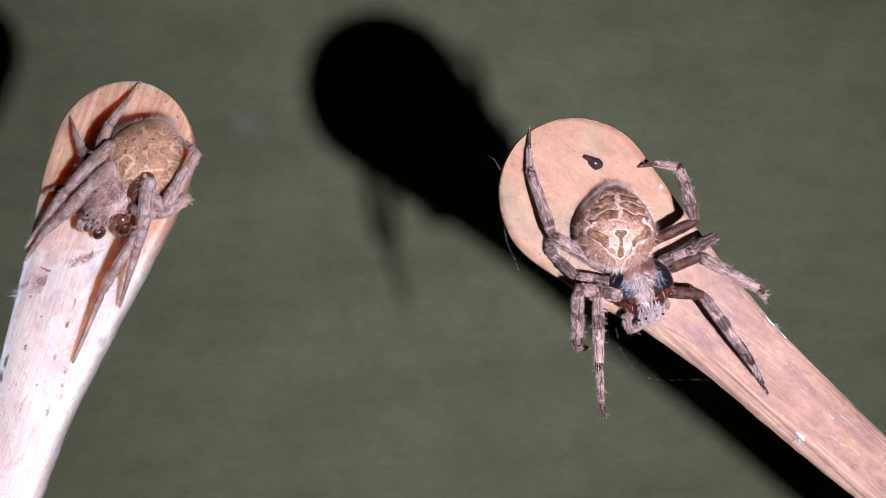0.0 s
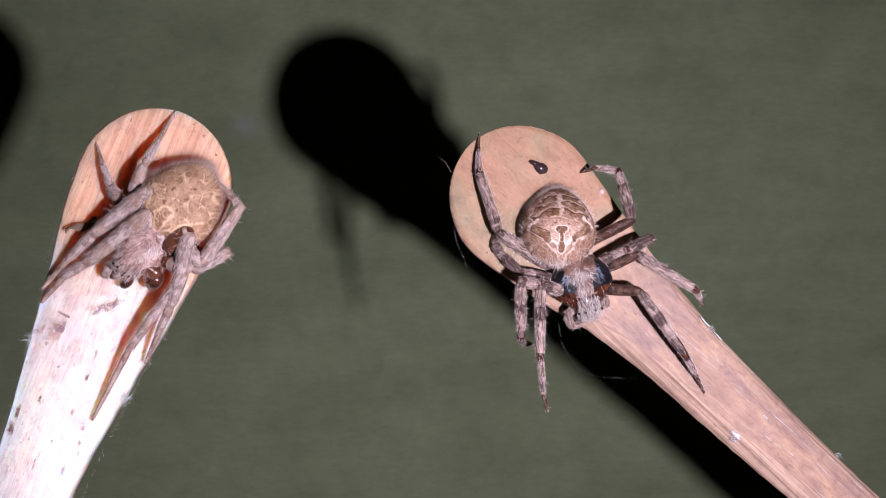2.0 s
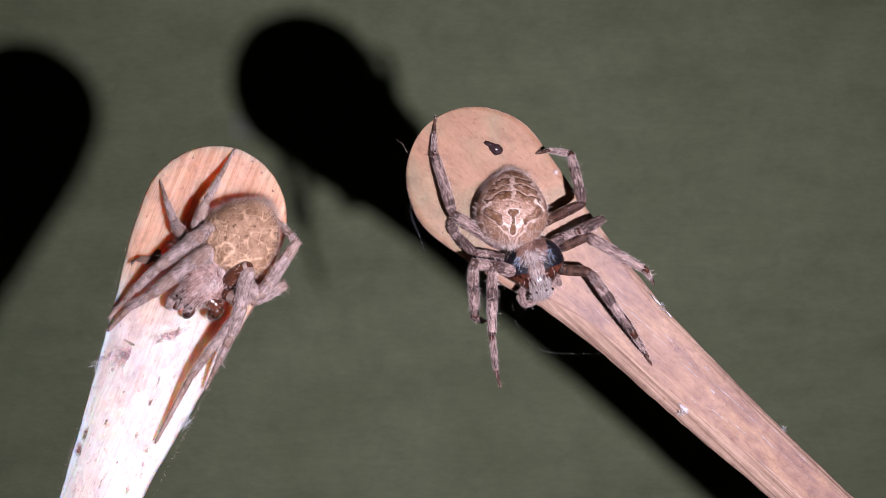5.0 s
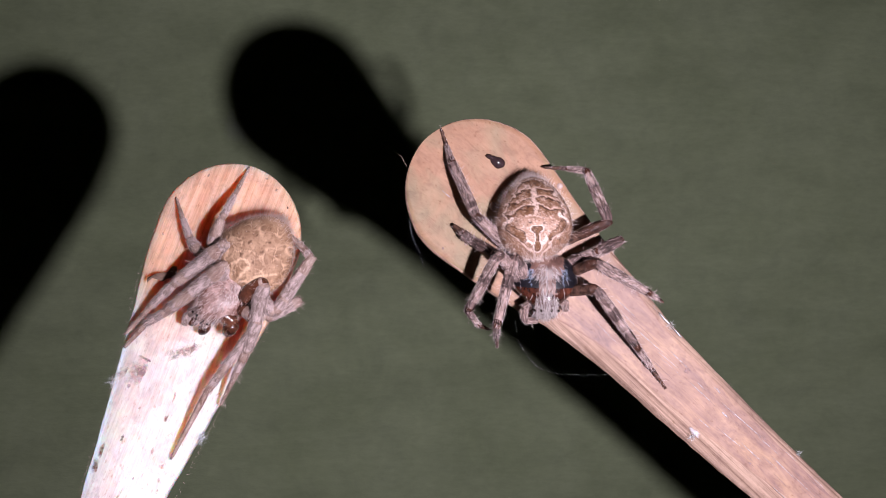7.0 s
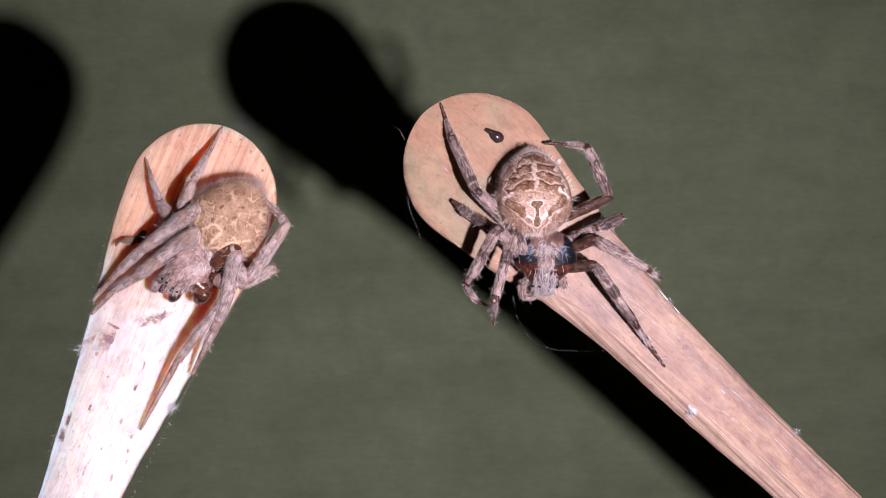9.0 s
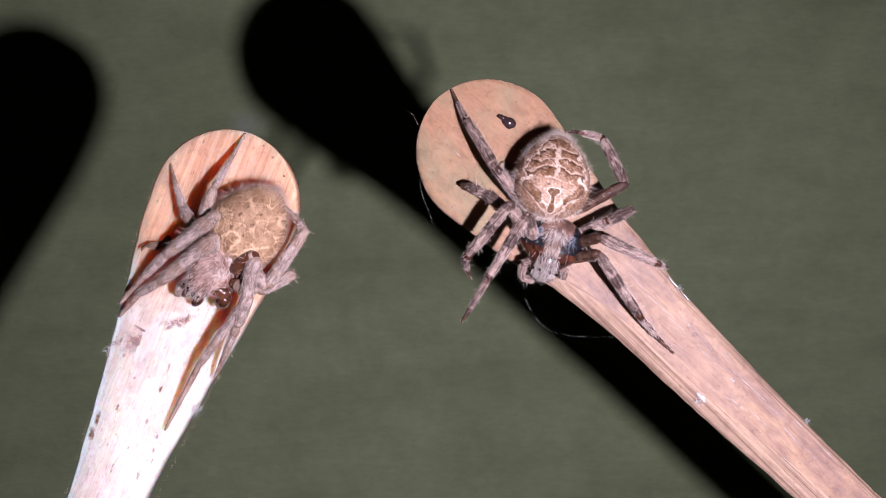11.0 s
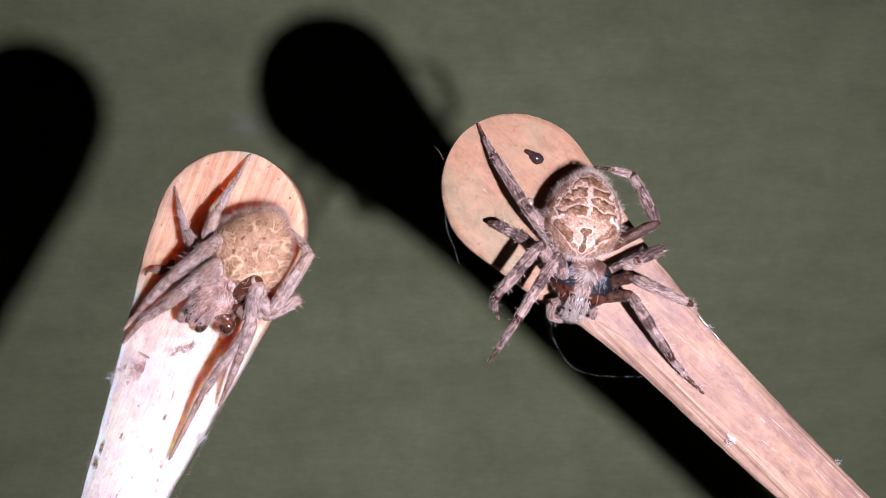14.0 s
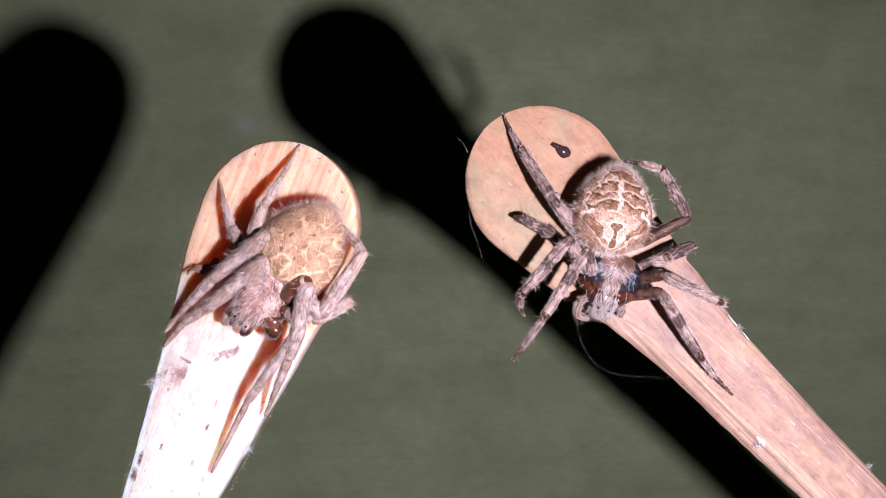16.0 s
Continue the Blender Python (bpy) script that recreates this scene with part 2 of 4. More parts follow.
def part(name, shape, materials, parent=None, label="", smooth=True):
    """Link a shape as one mesh object, under a thing or a part."""
    me = bpy.data.meshes.new(name)
    me.from_pydata([(x * MM, y * MM, z * MM) for x, y, z in shape.v], [], shape.f)
    for mat in materials if isinstance(materials, (list, tuple)) else [materials]:
        me.materials.append(mat)
    me.polygons.foreach_set("material_index", shape.m)
    me.polygons.foreach_set("use_smooth", [smooth] * len(shape.f))
    me.update()
    ob = new(name, me)
    if parent:
        ob.parent = parent
    if label:
        tagged(ob, label)
    return ob


def rand_dir(rng):
    v = Vector((rng.gauss(0, 1), rng.gauss(0, 1), rng.gauss(0, 1)))
    return v.normalized()


# ---- setting ----
def build_wall():
    """A wall hung with green cloth, slightly uneven."""
    bm = bmesh.new()
    bmesh.ops.create_grid(bm, x_segments=200, y_segments=200, size=1.2)
    for v in bm.verts:
        x, z = v.co.x, v.co.y
        dip = 0.0006 * noise.noise(Vector((x * 18, z * 45, 0.3))) + 0.0003 * noise.noise(Vector((x * 60, z * 190, 1.3)))
        v.co = (x, dip, z + 1.2)
    back = bmesh.ops.extrude_face_region(bm, geom=bm.faces[:])
    for g in back["geom"]:
        if isinstance(g, bmesh.types.BMVert):
            g.co.y = 0.012
    bmesh.ops.recalc_face_normals(bm, faces=bm.faces)
    me = bpy.data.meshes.new("wall_back")
    bm.to_mesh(me)
    bm.free()
    me.materials.append(CLOTH)
    ob = new("wall_back", me)
    me.polygons.foreach_set("use_smooth", [True] * len(me.polygons))
    return tagged(ob, "matt olive-green cloth-covered wall with faint horizontal weave", "wall", kind="structure")


wall = build_wall()


def slab(name, x0, x1, y0, y1, z0, z1, mat, label, category):
    bm = bmesh.new()
    bmesh.ops.create_cube(bm, size=1.0)
    for v in bm.verts:
        v.co = (x0 if v.co.x < 0 else x1, y0 if v.co.y < 0 else y1, z0 if v.co.z < 0 else z1)
    me = bpy.data.meshes.new(name)
    bm.to_mesh(me)
    bm.free()
    me.materials.append(mat)
    return tagged(new(name, me), label, category, kind="structure")


# the dark room that closes the place
slab("floor", -1.2, 1.2, -2.0, 0.012, -0.1, 0.0, CONCRETE, "plain grey concrete floor in darkness", "floor")
slab("ceiling", -1.2, 1.2, -2.0, 0.012, 2.4, 2.5, PLASTER, "plain grey plaster ceiling in darkness", "ceiling")
slab("wall_left", -1.3, -1.2, -2.0, 0.012, -0.1, 2.5, PLASTER, "plain grey plaster wall in darkness", "wall")
slab("wall_right", 1.2, 1.3, -2.0, 0.012, -0.1, 2.5, PLASTER, "plain grey plaster wall in darkness", "wall")
slab("wall_front", -1.3, 1.3, -2.1, -2.0, -0.1, 2.5, PLASTER, "plain grey plaster wall in darkness", "wall")


# ---- sticks ----
def swell(s, side, dome):
    """How far the face of a rounded shaft lies behind its flat head, at s along it and side across (-1 to 1)."""
    k = min(max((s - 3.0) / 7.0, 0), 1)
    return dome * (2.0 * min(abs(side), 1.0) ** 2.2 - 1.0) * k * k * (3 - 2 * k)


def build_stick(name, centre, way, radius, left, right, split, length, wood, thick, rng, tip, edge=0.14, dome=0.0):
    """A whittled stick: round flat head, waist and tapering shaft.
    left, right: half-widths at stations along it; split: width of the split, slanting left side."""
    c = Vector(centre)
    d = Vector((way[0], 0, -way[1])).normalized()
    n = Vector((way[1], 0, way[0])).normalized()      # to the right of the way from head to shaft, seen from the front
    s_head = [-tip * math.cos(a) for a in np.linspace(0.03, 1.35, 26)]
    s_rest = list(np.linspace(s_head[-1] + 0.25, length, 150))
    rows = []
    span = 26

    def half(table, s):
        cap = radius * math.sqrt(max(1 - (s / tip) ** 2, 0.0001)) if s < 0 else radius
        xs, ws = [p[0] for p in table], [p[1] for p in table]
        w = sum(np.interp(s + o, [0] + xs, [radius] + ws) for o in (-1.2, -0.6, 0, 0.6, 1.2)) / 5
        k = min(max((s + radius * 0.4) / (radius * 0.8), 0), 1)
        k = k * k * (3 - 2 * k)
        if s < -radius * 0.4:
            return cap
        return cap * (1 - k) + w * k
    for s in s_head + s_rest:
        e = 0.04 * noise.noise(Vector((s * 0.8, radius, 0.5))) + 0.05 * noise.noise(Vector((s * 2.9, radius, 4.5)))
        g = 0.05 * noise.noise(Vector((s * 0.7, radius, 8.5))) + 0.05 * noise.noise(Vector((s * 3.1, radius, 2.5)))
        wl, wr = half(left, s) + e, half(right, s) + g
        ch = float(np.interp(s, [p[0] for p in split], [p[1] for p in split]))
        ch = min(ch, wl * 0.8)
        bevel = float(np.interp(s, [9, 15], [0.14, edge]))
        # (lateral, depth) round the section: front face, right edge, back, left edge
        sec = []
        lo, hi = -wl + max(ch, min(0.18, wl * 0.3)), wr - min(bevel, wr * 0.3)
        for i in range(span):
            t = i / (span - 1)
            x = lo + (hi - lo) * t
            h = swell(s, x / (wr if x > 0 else wl), dome) + 0.05 * noise.noise(Vector((s * 0.35, x * 0.9, radius))) + 0.02 * noise.noise(Vector((s * 0.9, x * 4.0, radius)))
            sec.append((x, h))
        sec += [(wr - min(0.04, wr * 0.1), 0.04 + bevel * 0.6), (wr, 0.35 + bevel * 0.3), (wr - min(0.1, wr * 0.2), thick * 0.9), (wr - min(0.35, wr * 0.4), thick)]
        sec += [(-wl + min(0.5, wl * 0.5), thick), (-wl + min(0.16, wl * 0.2), thick * 0.95)]
        sec = [(x, y) if i < span else (x, y + swell(s, 1, dome) * (y < 1.0)) for i, (x, y) in enumerate(sec)]
        drop = 0.12 + ch * 0.55 + swell(s, 1, dome)
        sec += [(-wl, drop + 0.25), (-wl + min(0.02, wl * 0.1), drop)]
        for k in (0.33, 0.66):
            sec.append((-wl + (lo + wl) * k, drop * (1 - k) + 0.03 * noise.noise(Vector((s * 0.5, k * 9, 1)))))
        rows.append([c + d * s + n * x + Vector((0, y, 0)) for x, y in sec])
    shape = Shape()
    shape.grid(rows)
    m = len(rows[0])
    for i in range(len(rows) - 1):
        for j in range(m):
            if j >= span - 1:
                shape.m[i * m + j] = 1
    return part(name, shape, wood), c, d, n


def patch(name, stick, centre, d, radii, turn, mat, label, height=0.03, rough=0.35, rings=5, seed=0, fade=1.5):
    """A low uneven stain or drop on the front face."""
    shape, rows = Shape(), []
    if d is LD:
        along, aside = (Vector(centre) - LC).dot(LD), (Vector(centre) - LC).dot(LN)
        centre = Vector(centre) + Vector((0, swell(along, aside / float(np.interp(along, [0, 5, 10, 16, 24], [5.2, 4.9, 4.1, 3.4, 2.8])), LEFT_DOME), 0))
    for i in range(rings + 1):
        k = i / rings
        row = []
        for j in range(22):
            a = 2 * math.pi * j / 22
            w = 1 + rough * noise.noise(Vector((math.cos(a) * 1.3, math.sin(a) * 1.3, seed * 3.1)))
            u, v = radii[0] * (1 - k * 0.97) * w * math.cos(a), radii[1] * (1 - k * 0.97) * w * math.sin(a)
            x = u * math.cos(turn) - v * math.sin(turn)
            z = u * math.sin(turn) + v * math.cos(turn)
            row.append(Vector(centre) + Vector((x, -0.03 - height * math.sin(k * math.pi / 2), z)))
        rows.append(row)
    shape.grid(rows[::-1])
    ob = part(name, shape, mat, stick, label)
    soak = ob.data.attributes.new("soak", "FLOAT", "POINT")
    soak.data.foreach_set("value", [min(1.0, 0.02 + fade * k / rings) for k in range(rings, -1, -1) for _ in range(22)])
    return ob


def tuft(name, stick, centre, size, count, rng, mat, label, out=(0, 0, 0)):
    """A small wisp of silk and loose fibres caught on an edge."""
    shape = Shape()
    for _ in range(count):
        root = Vector(centre) + rand_dir(rng) * size * 0.35
        way = rand_dir(rng) + Vector(out)
        shape.hair(root, way, size * rng.uniform(0.3, 1.0), 0.008, 0, rand_dir(rng) * 0.4)
    return part(name, shape, mat, stick, label)


rng = random.Random(5)
Q = 72.0 / 1681.3
right_stick, RC, RD, RN = build_stick(
    "wooden_stick", (0, 0, -0.34), (0.717, 0.697), 135 * Q,
    [(s * Q, w * Q) for s, w in ((67, 127), (141, 117), (253, 91), (382, 79), (520, 76), (655, 71), (760, 64), (1100, 60), (2600, 60))],
    [(s * Q, w * Q) for s, w in ((55, 124), (155, 102), (243, 86), (331, 74), (411, 63), (532, 56), (677, 50), (826, 46), (2600, 44))],
    [(0, 0.12), (170 * Q, 0.2), (250 * Q, 1.0), (330 * Q, 1.35), (540 * Q, 1.35), (800 * Q, 1.8), (2600 * Q, 1.8)],
    105, [WOOD_R, WOOD_R_SIDE], 2.0, rng, 146 * Q, 0.6)
tagged(right_stick, "tan whittled wooden stick with a flat round head", "stick", "sticks with spiders")
Q = 65.5 / 1681.3
LEFT_DOME = 0.3
left_stick, LC, LD, LN = build_stick(
    "wooden_stick", (0.2, 0, 0.6), (-0.359, 0.933), 131 * Q,
    [(s * Q, w * Q) for s, w in ((50, 130), (96, 127), (194, 112), (252, 108), (317, 98), (405, 89), (491, 81), (560, 73), (800, 68), (2400, 66))],
    [(s * Q, w * Q) for s, w in ((20, 131), (62, 131), (124, 123), (204, 110), (288, 95), (384, 80), (457, 68), (505, 60), (800, 54), (2400, 54))],
    [(0, 0.12), (2600 * Q, 0.25)], 95, [WOOD_L, WOOD_L], 2.6, rng, 136 * Q, 0.14, LEFT_DOME)

tagged(left_stick, "pale orange whittled wooden stick with rounded head", "stick", "sticks with spiders")


def on_stick(c, d, n, s, l, h=0.0):
    return c + d * s + n * l + Vector((0, -h, 0))



# right stick: dark drop, pale bead, scuffs, silk
patch("sap_drop", right_stick, (1.12, 0, 2.30), RD, (0.66, 0.42), -0.58, SAP, "glossy dark drop on the wood", 0.22, 0.3, 6, 1)
patch("sap_smear", right_stick, (0.66, 0, 2.62), RD, (0.42, 0.2), -0.5, SAP, "dark smear beside the drop", 0.14, 0.7, 3, 9)
bead = Shape()
bead.ball((0.68, -0.25, -1.1), (0.26, 0.2, 0.34), 0, 14, 10)
part("bead", bead, RESIN, right_stick, "small shiny resin bead on the head")
bead = Shape()
bead.ball((5.85, 0.1, 0.35), (0.27, 0.27, 0.27), 0, 16, 12)
part("bead", bead, RESIN_PALE, right_stick, "small pale resin bead on the rim")
for k, (s, l, a, b, tone) in enumerate(((1.5, -3.6, .16, .08, 0), (3.4, -3.3, .1, .08, 0), (20.5, 0.9, .28, .2, 0),
                                        (17.5, -.6, .12, .06, 0), (25.0, .4, .3, .12, 1), (29, -1, .25, .1, 0), (23.2, 1.4, .4, .07, 1),
                                        (12.8, .6, .1, .05, 0), (0.4, -5.0, .12, .1, 0), (4.8, -4.6, .14, .07, 0))):
    patch("stain", right_stick, on_stick(RC, RD, RN, s, l), RD, (a, b), -RIGHT_TURN, (STAIN_GREY, STAIN_PALE)[tone], "", 0.012, 0.8, 3, k)
for k, (s, l, a) in enumerate(((13.6, 1.2, 1.3), (16.8, 0.6, 1.9), (19.6, 1.1, 1.2), (22.4, 0.4, 1.6), (26.5, 1.0, 2.2), (15.2, -0.4, .8), (28.5, -.3, 1.6), (-2.2, -1.8, .5), (31, .5, 1.5))):
    patch("scratch", right_stick, on_stick(RC, RD, RN, s, l), RD, (a, 0.035), -RIGHT_TURN + 0.03 * math.sin(k * 2.1), STAIN_PALE, "", 0.01, 0.9, 2, 40 + k)
for k in range(30):
    # fine scores along the grain of the shaft, pale and dark
    s, l = rng.uniform(11, 34), rng.uniform(-1.2, 1.6)
    patch("scratch", right_stick, on_stick(RC, RD, RN, s, l), RD, (rng.uniform(0.5, 1.6), rng.uniform(0.015, 0.03)), -RIGHT_TURN + rng.uniform(-0.06, 0.06),
          STAIN_PALE if k % 2 else STAIN_GREY, "", 0.008, 0.9, 2, 70 + k)
tuft("silk_tuft", right_stick, on_stick(RC, RD, RN, 31.3, 2.15, -0.3), 0.45, 40, rng, SILK, "bluish white silk tuft on the edge")
tuft("silk_tuft", right_stick, on_stick(RC, RD, RN, 24.3, -2.6, 0), 0.5, 50, rng, SILK, "white silk scuff on the edge", (0, -0.3, 0))
tuft("silk_tuft", right_stick, on_stick(RC, RD, RN, 17.2, 2.6, 0.0), 0.5, 40, rng, SILK, "", (0.2, 0, 0))
patch("silk_patch", right_stick, on_stick(RC, RD, RN, 16.6, 2.62), RD, (0.7, 0.05), -RIGHT_TURN - 0.08, SILK, "shiny white silk along the edge", 0.06, 0.8, 3, 61)
patch("silk_patch", right_stick, on_stick(RC, RD, RN, 18.0, 2.50), RD, (0.45, 0.045), -RIGHT_TURN - 0.08, SILK, "", 0.06, 0.8, 3, 62)
patch("silk_patch", right_stick, on_stick(RC, RD, RN, 24.2, -2.15), RD, (0.55, 0.28), -RIGHT_TURN, STAIN_PALE, "pale silk film on the wood", 0.03, 0.9, 4, 63)
for k in range(26):
    # silk laid along the right edge
    tuft("silk_tuft", right_stick, on_stick(RC, RD, RN, 15.2 + k * 0.09, 2.78 - k * 0.02, -0.05), 0.22, 5, rng, SILK, "") if k % 3 == 0 else None
fuzz = Shape()
for k in range(260):
    s = rng.uniform(-5, 34)
    tl = [(-5.6, 1.0), (-4, 4.0), (0, 5.7), (6, 5.0), (11, 3.6), (16, 3.2), (34, 2.6)]
    tr = [(-5.6, 1.0), (-4, 4.0), (0, 5.7), (6, 4.4), (11, 3.3), (16, 2.5), (34, 1.75)]
    side = rng.choice((-1, 1))
    w = float(np.interp(s, [p[0] for p in (tl if side < 0 else tr)], [p[1] for p in (tl if side < 0 else tr)]))
    way = RN * side + rand_dir(rng) * 1.1
    fuzz.hair(on_stick(RC, RD, RN, s, side * w * 0.985, -0.2), way, rng.uniform(0.12, 0.4), 0.008, 0, rand_dir(rng) * 0.5)
fuzz.hair(on_stick(RC, RD, RN, -5.9, -2.3, -.2), (-.5, 0, 1), 1.5, 0.014, 0, (-.5, 0, 0.1))
fuzz.hair(on_stick(RC, RD, RN, -5.9, 1.0, -.2), (.6, 0, .9), 0.9, 0.014, 0, (.2, 0, .2))
part("wood_fibres", fuzz, HAIR_PALE, right_stick, "fine loose fibres along the rim")


def thread(name, points, width, parent, label, gap=0.5, rng=rng):
    """A silk line with beaded breaks."""
    shape = Shape()
    pts = [Vector(p) for p in points]
    fine = []
    for i in range(len(pts) - 1):
        p0, p1, p2, p3 = pts[max(i - 1, 0)], pts[i], pts[i + 1], pts[min(i + 2, len(pts) - 1)]
        for k in range(14):
            t = k / 14
            fine.append(0.5 * ((2 * p1) + (p2 - p0) * t + (2 * p0 - 5 * p1 + 4 * p2 - p3) * t * t + (3 * p1 - p0 - 3 * p2 + p3) * t ** 3))
    fine.append(pts[-1])
    for a, b in zip(fine, fine[1:]):
        w = width * (1.0 if rng.random() > gap else 0.45)
        if rng.random() < gap:
            shape.hair(a, b - a, (b - a).length * 1.02, w, 0)
        if rng.random() < 0.3:
            shape.ball(a, (w * 1.6,) * 3, 0, 6, 4)
    return part(name, shape, SILK, parent, label)


thread("silk_thread", ((2.2, -0.4, -9.9), (2.5, -0.2, -11.5), (3.7, 0, -13.3), (5.3, 0.2, -14.0), (7.3, 0.6, -14.2), (9.2, 0.4, -14.2)), 0.009, right_stick,
       "fine sagging silk line under the stick")
thread("silk_thread", ((-5.7, 0.2, -2.0), (-5.5, 0.4, -3.3), (-5.0, 0.5, -4.5), (-4.7, 0.6, -5.6)), 0.011, right_stick, "short broken silk line")

# left stick: stains, fibres, a dry flake
patch("stain", left_stick, (-5.75, 0, -9.0), LD, (1.25, 0.95), 0.5, STAIN_GREY, "greyish bruise on the pale wood", 0.012, 0.8, 6, 3, 1.0)
patch("stain", left_stick, (-5.7, 0, -8.9), LD, (0.5, 0.42), 0.2, STAIN_PURPLE, "purple core of the bruise", 0.02, 0.9, 5, 33, 1.1)
patch("stain", left_stick, (-6.9, 0, -8.9), LD, (0.9, 0.3), 0.35, STAIN_PURPLE, "", 0.015, 0.9, 5, 34, 0.8)
patch("stain", left_stick, (-2.6, 0, -7.5), LD, (1.5, 0.5), 0.3, STAIN_PURPLE, "", 0.014, 0.9, 5, 35, 0.7)
patch("stain", left_stick, (-5.35, 0, -8.1), LD, (0.5, 0.16), -0.5, STAIN, "", 0.02, 0.8, 3, 4)
patch("stain", left_stick, (-2.9, 0, -7.6), LD, (0.8, 0.3), 0.4, STAIN_GREY, "", 0.010, 0.9, 3, 5)
patch("stain", left_stick, (-8.85, 0, -15.4), LD, (0.32, 0.45), 0.0, STAIN, "dark brown spot on the wood", 0.02, 0.7, 4, 6)
patch("stain", left_stick, (-8.45, 0, -14.3), LD, (0.7, 0.14), 1.3, STAIN, "", 0.02, 0.7, 3, 7)
for k, (x, z, a, b) in enumerate(((-7.0, -13.5, .3, .14), (-4.3, -15.4, .3, .22), (-4.5, -16.4, .16, .12), (-4.9, -14.4, .2, .14), (-7.2, -17.5, .5, .12),
                                  (-5.5, -18.1, .6, .12), (-5.8, -11.4, .1, .12), (-4.0, -12.2, .25, .12), (-6.6, -9.9, .2, .12), (-3.4, -10.6, .5, .1),
                                  (-4.4, 0.8, .12, .08), (3.8, 1.2, .1, .07), (2.9, 4.7, .1, .08), (3.6, 3.9, .12, .09), (4.4, 2.6, .1, .09), (-1.2, 5.0, .16, .08),
                                  (-2.2, -7.3, .45, .16), (-6.2, -16.2, .12, .08), (-4.6, -17.2, .3, .06), (1.6, 5.2, .15, .08))):
    patch("stain", left_stick, (x, 0, z), LD, (a, b), 1.2, STAIN_GREY if k % 7 else STAIN, "", 0.012, 0.9, 3, 20 + k)
tuft("silk_tuft", left_stick, (-7.6, 0.3, -9.6), 0.8, 110, rng, SILK, "bluish silk wisp on the edge", (-0.5, 0, 0))
tuft("silk_tuft", left_stick, (-1.75, 0.2, -13.6), 0.7, 110, rng, SILK, "silk wisp on the edge", (0.5, 0, -.2))
fuzz = Shape()
for k in range(240):
    s = rng.uniform(-5, 24)
    side = rng.choice((-1, 1))
    w = float(np.interp(s, [-5.2, -4, 0, 5, 10, 16, 24], [0.9, 3.4, 5.2, 4.9, 4.1, 3.4, 2.8]))
    fuzz.hair(on_stick(LC, LD, LN, s, side * w * 0.99, -0.2), LN * side + rand_dir(rng) * 1.1, rng.uniform(0.12, 0.42), 0.008, 0, rand_dir(rng) * 0.5)
part("wood_fibres", fuzz, HAIR_PALE, left_stick, "fine loose fibres along the rim")
flake = Shape()
rows = []
for i in range(7):
    t = i / 6
    w = 0.42 * (1 - t * 0.75) + 0.08 * math.sin(i * 2.3)
    base = Vector((-3.3 - 2.0 * t, -0.5 + 0.2 * math.sin(i), -2.0 - 0.45 * t + 0.1 * math.sin(i * 1.7)))
    rows.append([base + Vector((0, y, z)) for y, z in ((-0.06, w), (-0.2, 0), (-0.06, -w), (0.05, 0))])
flake.grid(rows)
part("bark_flake", flake, FLAKE, left_stick, "curled dark bark flake", False)


# ---- spiders ----
def toward(a, b):
    """Pose at a with +x towards b and +z as near the viewer's side as may be; millimetres in, metres out."""
    a, b = Vector(a), Vector(b)
    x = (b - a).normalized()
    z = Vector((0, -1, 0)) - x * x.dot(Vector((0, -1, 0)))
    z = z.normalized() if z.length > 1e-4 else x.orthogonal().normalized()
    y = z.cross(x)
    m = Matrix((x, y, z)).transposed().to_4x4()
    m.translation = a * MM
    return m


def leg_segment(length, r0, r1, bulge, hairs, rng, hair_len=0.42, ends=None, banded=False, fine=0.011):
    """One joint of a leg along +x: swollen, tapering, set with bristles. Slots: skin, hair, dark ring."""
    shape, rows = Shape(), []

    def band(t):
        return noise.noise(Vector((t * length * 0.75, r0 * 31, length * 3.7))) < -0.14 or t > 0.88 or t < 0.05
    n, k = 12, max(8, int(length * 5))
    prof = []
    for i in range(k + 1):
        t = i / k
        r = r0 + (r1 - r0) * t + bulge * math.sin(math.pi * min(t * 1.15, 1)) * r0
        r *= 0.62 + 0.38 * min(1, math.sqrt(max(min(t, 1 - t), 0) * 9))
        r *= 1 + 0.10 * noise.noise(Vector((t * length * 2.2, r0 * 9, length)))
        prof.append((t, r))
        rows.append([Vector((t * length, r * math.cos(2 * math.pi * j / n), r * math.sin(2 * math.pi * j / n))) for j in range(n)])
    shape.grid(rows)
    if banded:
        for i in range(k):
            if band(prof[i][0]):
                for j in range(n):
                    shape.m[i * n + j] = 3
    if ends:
        for i in range(k):
            if not ends[0] <= prof[i][0] <= ends[1]:
                for j in range(n):
                    shape.m[i * n + j] = 2
    for _ in range(hairs):
        t = rng.uniform(0.02, 0.98)
        r = np.interp(t, [p[0] for p in prof], [p[1] for p in prof])
        a = rng.uniform(0, 2 * math.pi)
        out = Vector((0, math.cos(a), math.sin(a)))
        erect = rng.random() < 0.06
        slot = 3 if banded and not erect and rng.random() < (0.75 if band(t) else 0.13) else 1
        way = out * (1.2 if erect else rng.uniform(0.06, 0.42)) + Vector((1.0, 0, 0)) * (0.5 if erect else 1) + rand_dir(rng) * 0.2
        size = hair_len * (rng.uniform(0.9, 1.45) if erect else rng.uniform(0.45, 1.05))
        shape.hair(Vector((t * length, 0, 0)) + out * r * 0.95, way, size, 0.012 if erect else fine, slot, rand_dir(rng) * 0.15)
    return shape


SEGMENTS = (("leg", 0.50, 0.46, 0.16), ("tibia", 0.45, 0.36, 0.14), ("metatarsus", 0.31, 0.22, 0.05), ("tarsus", 0.21, 0.10, 0.0))


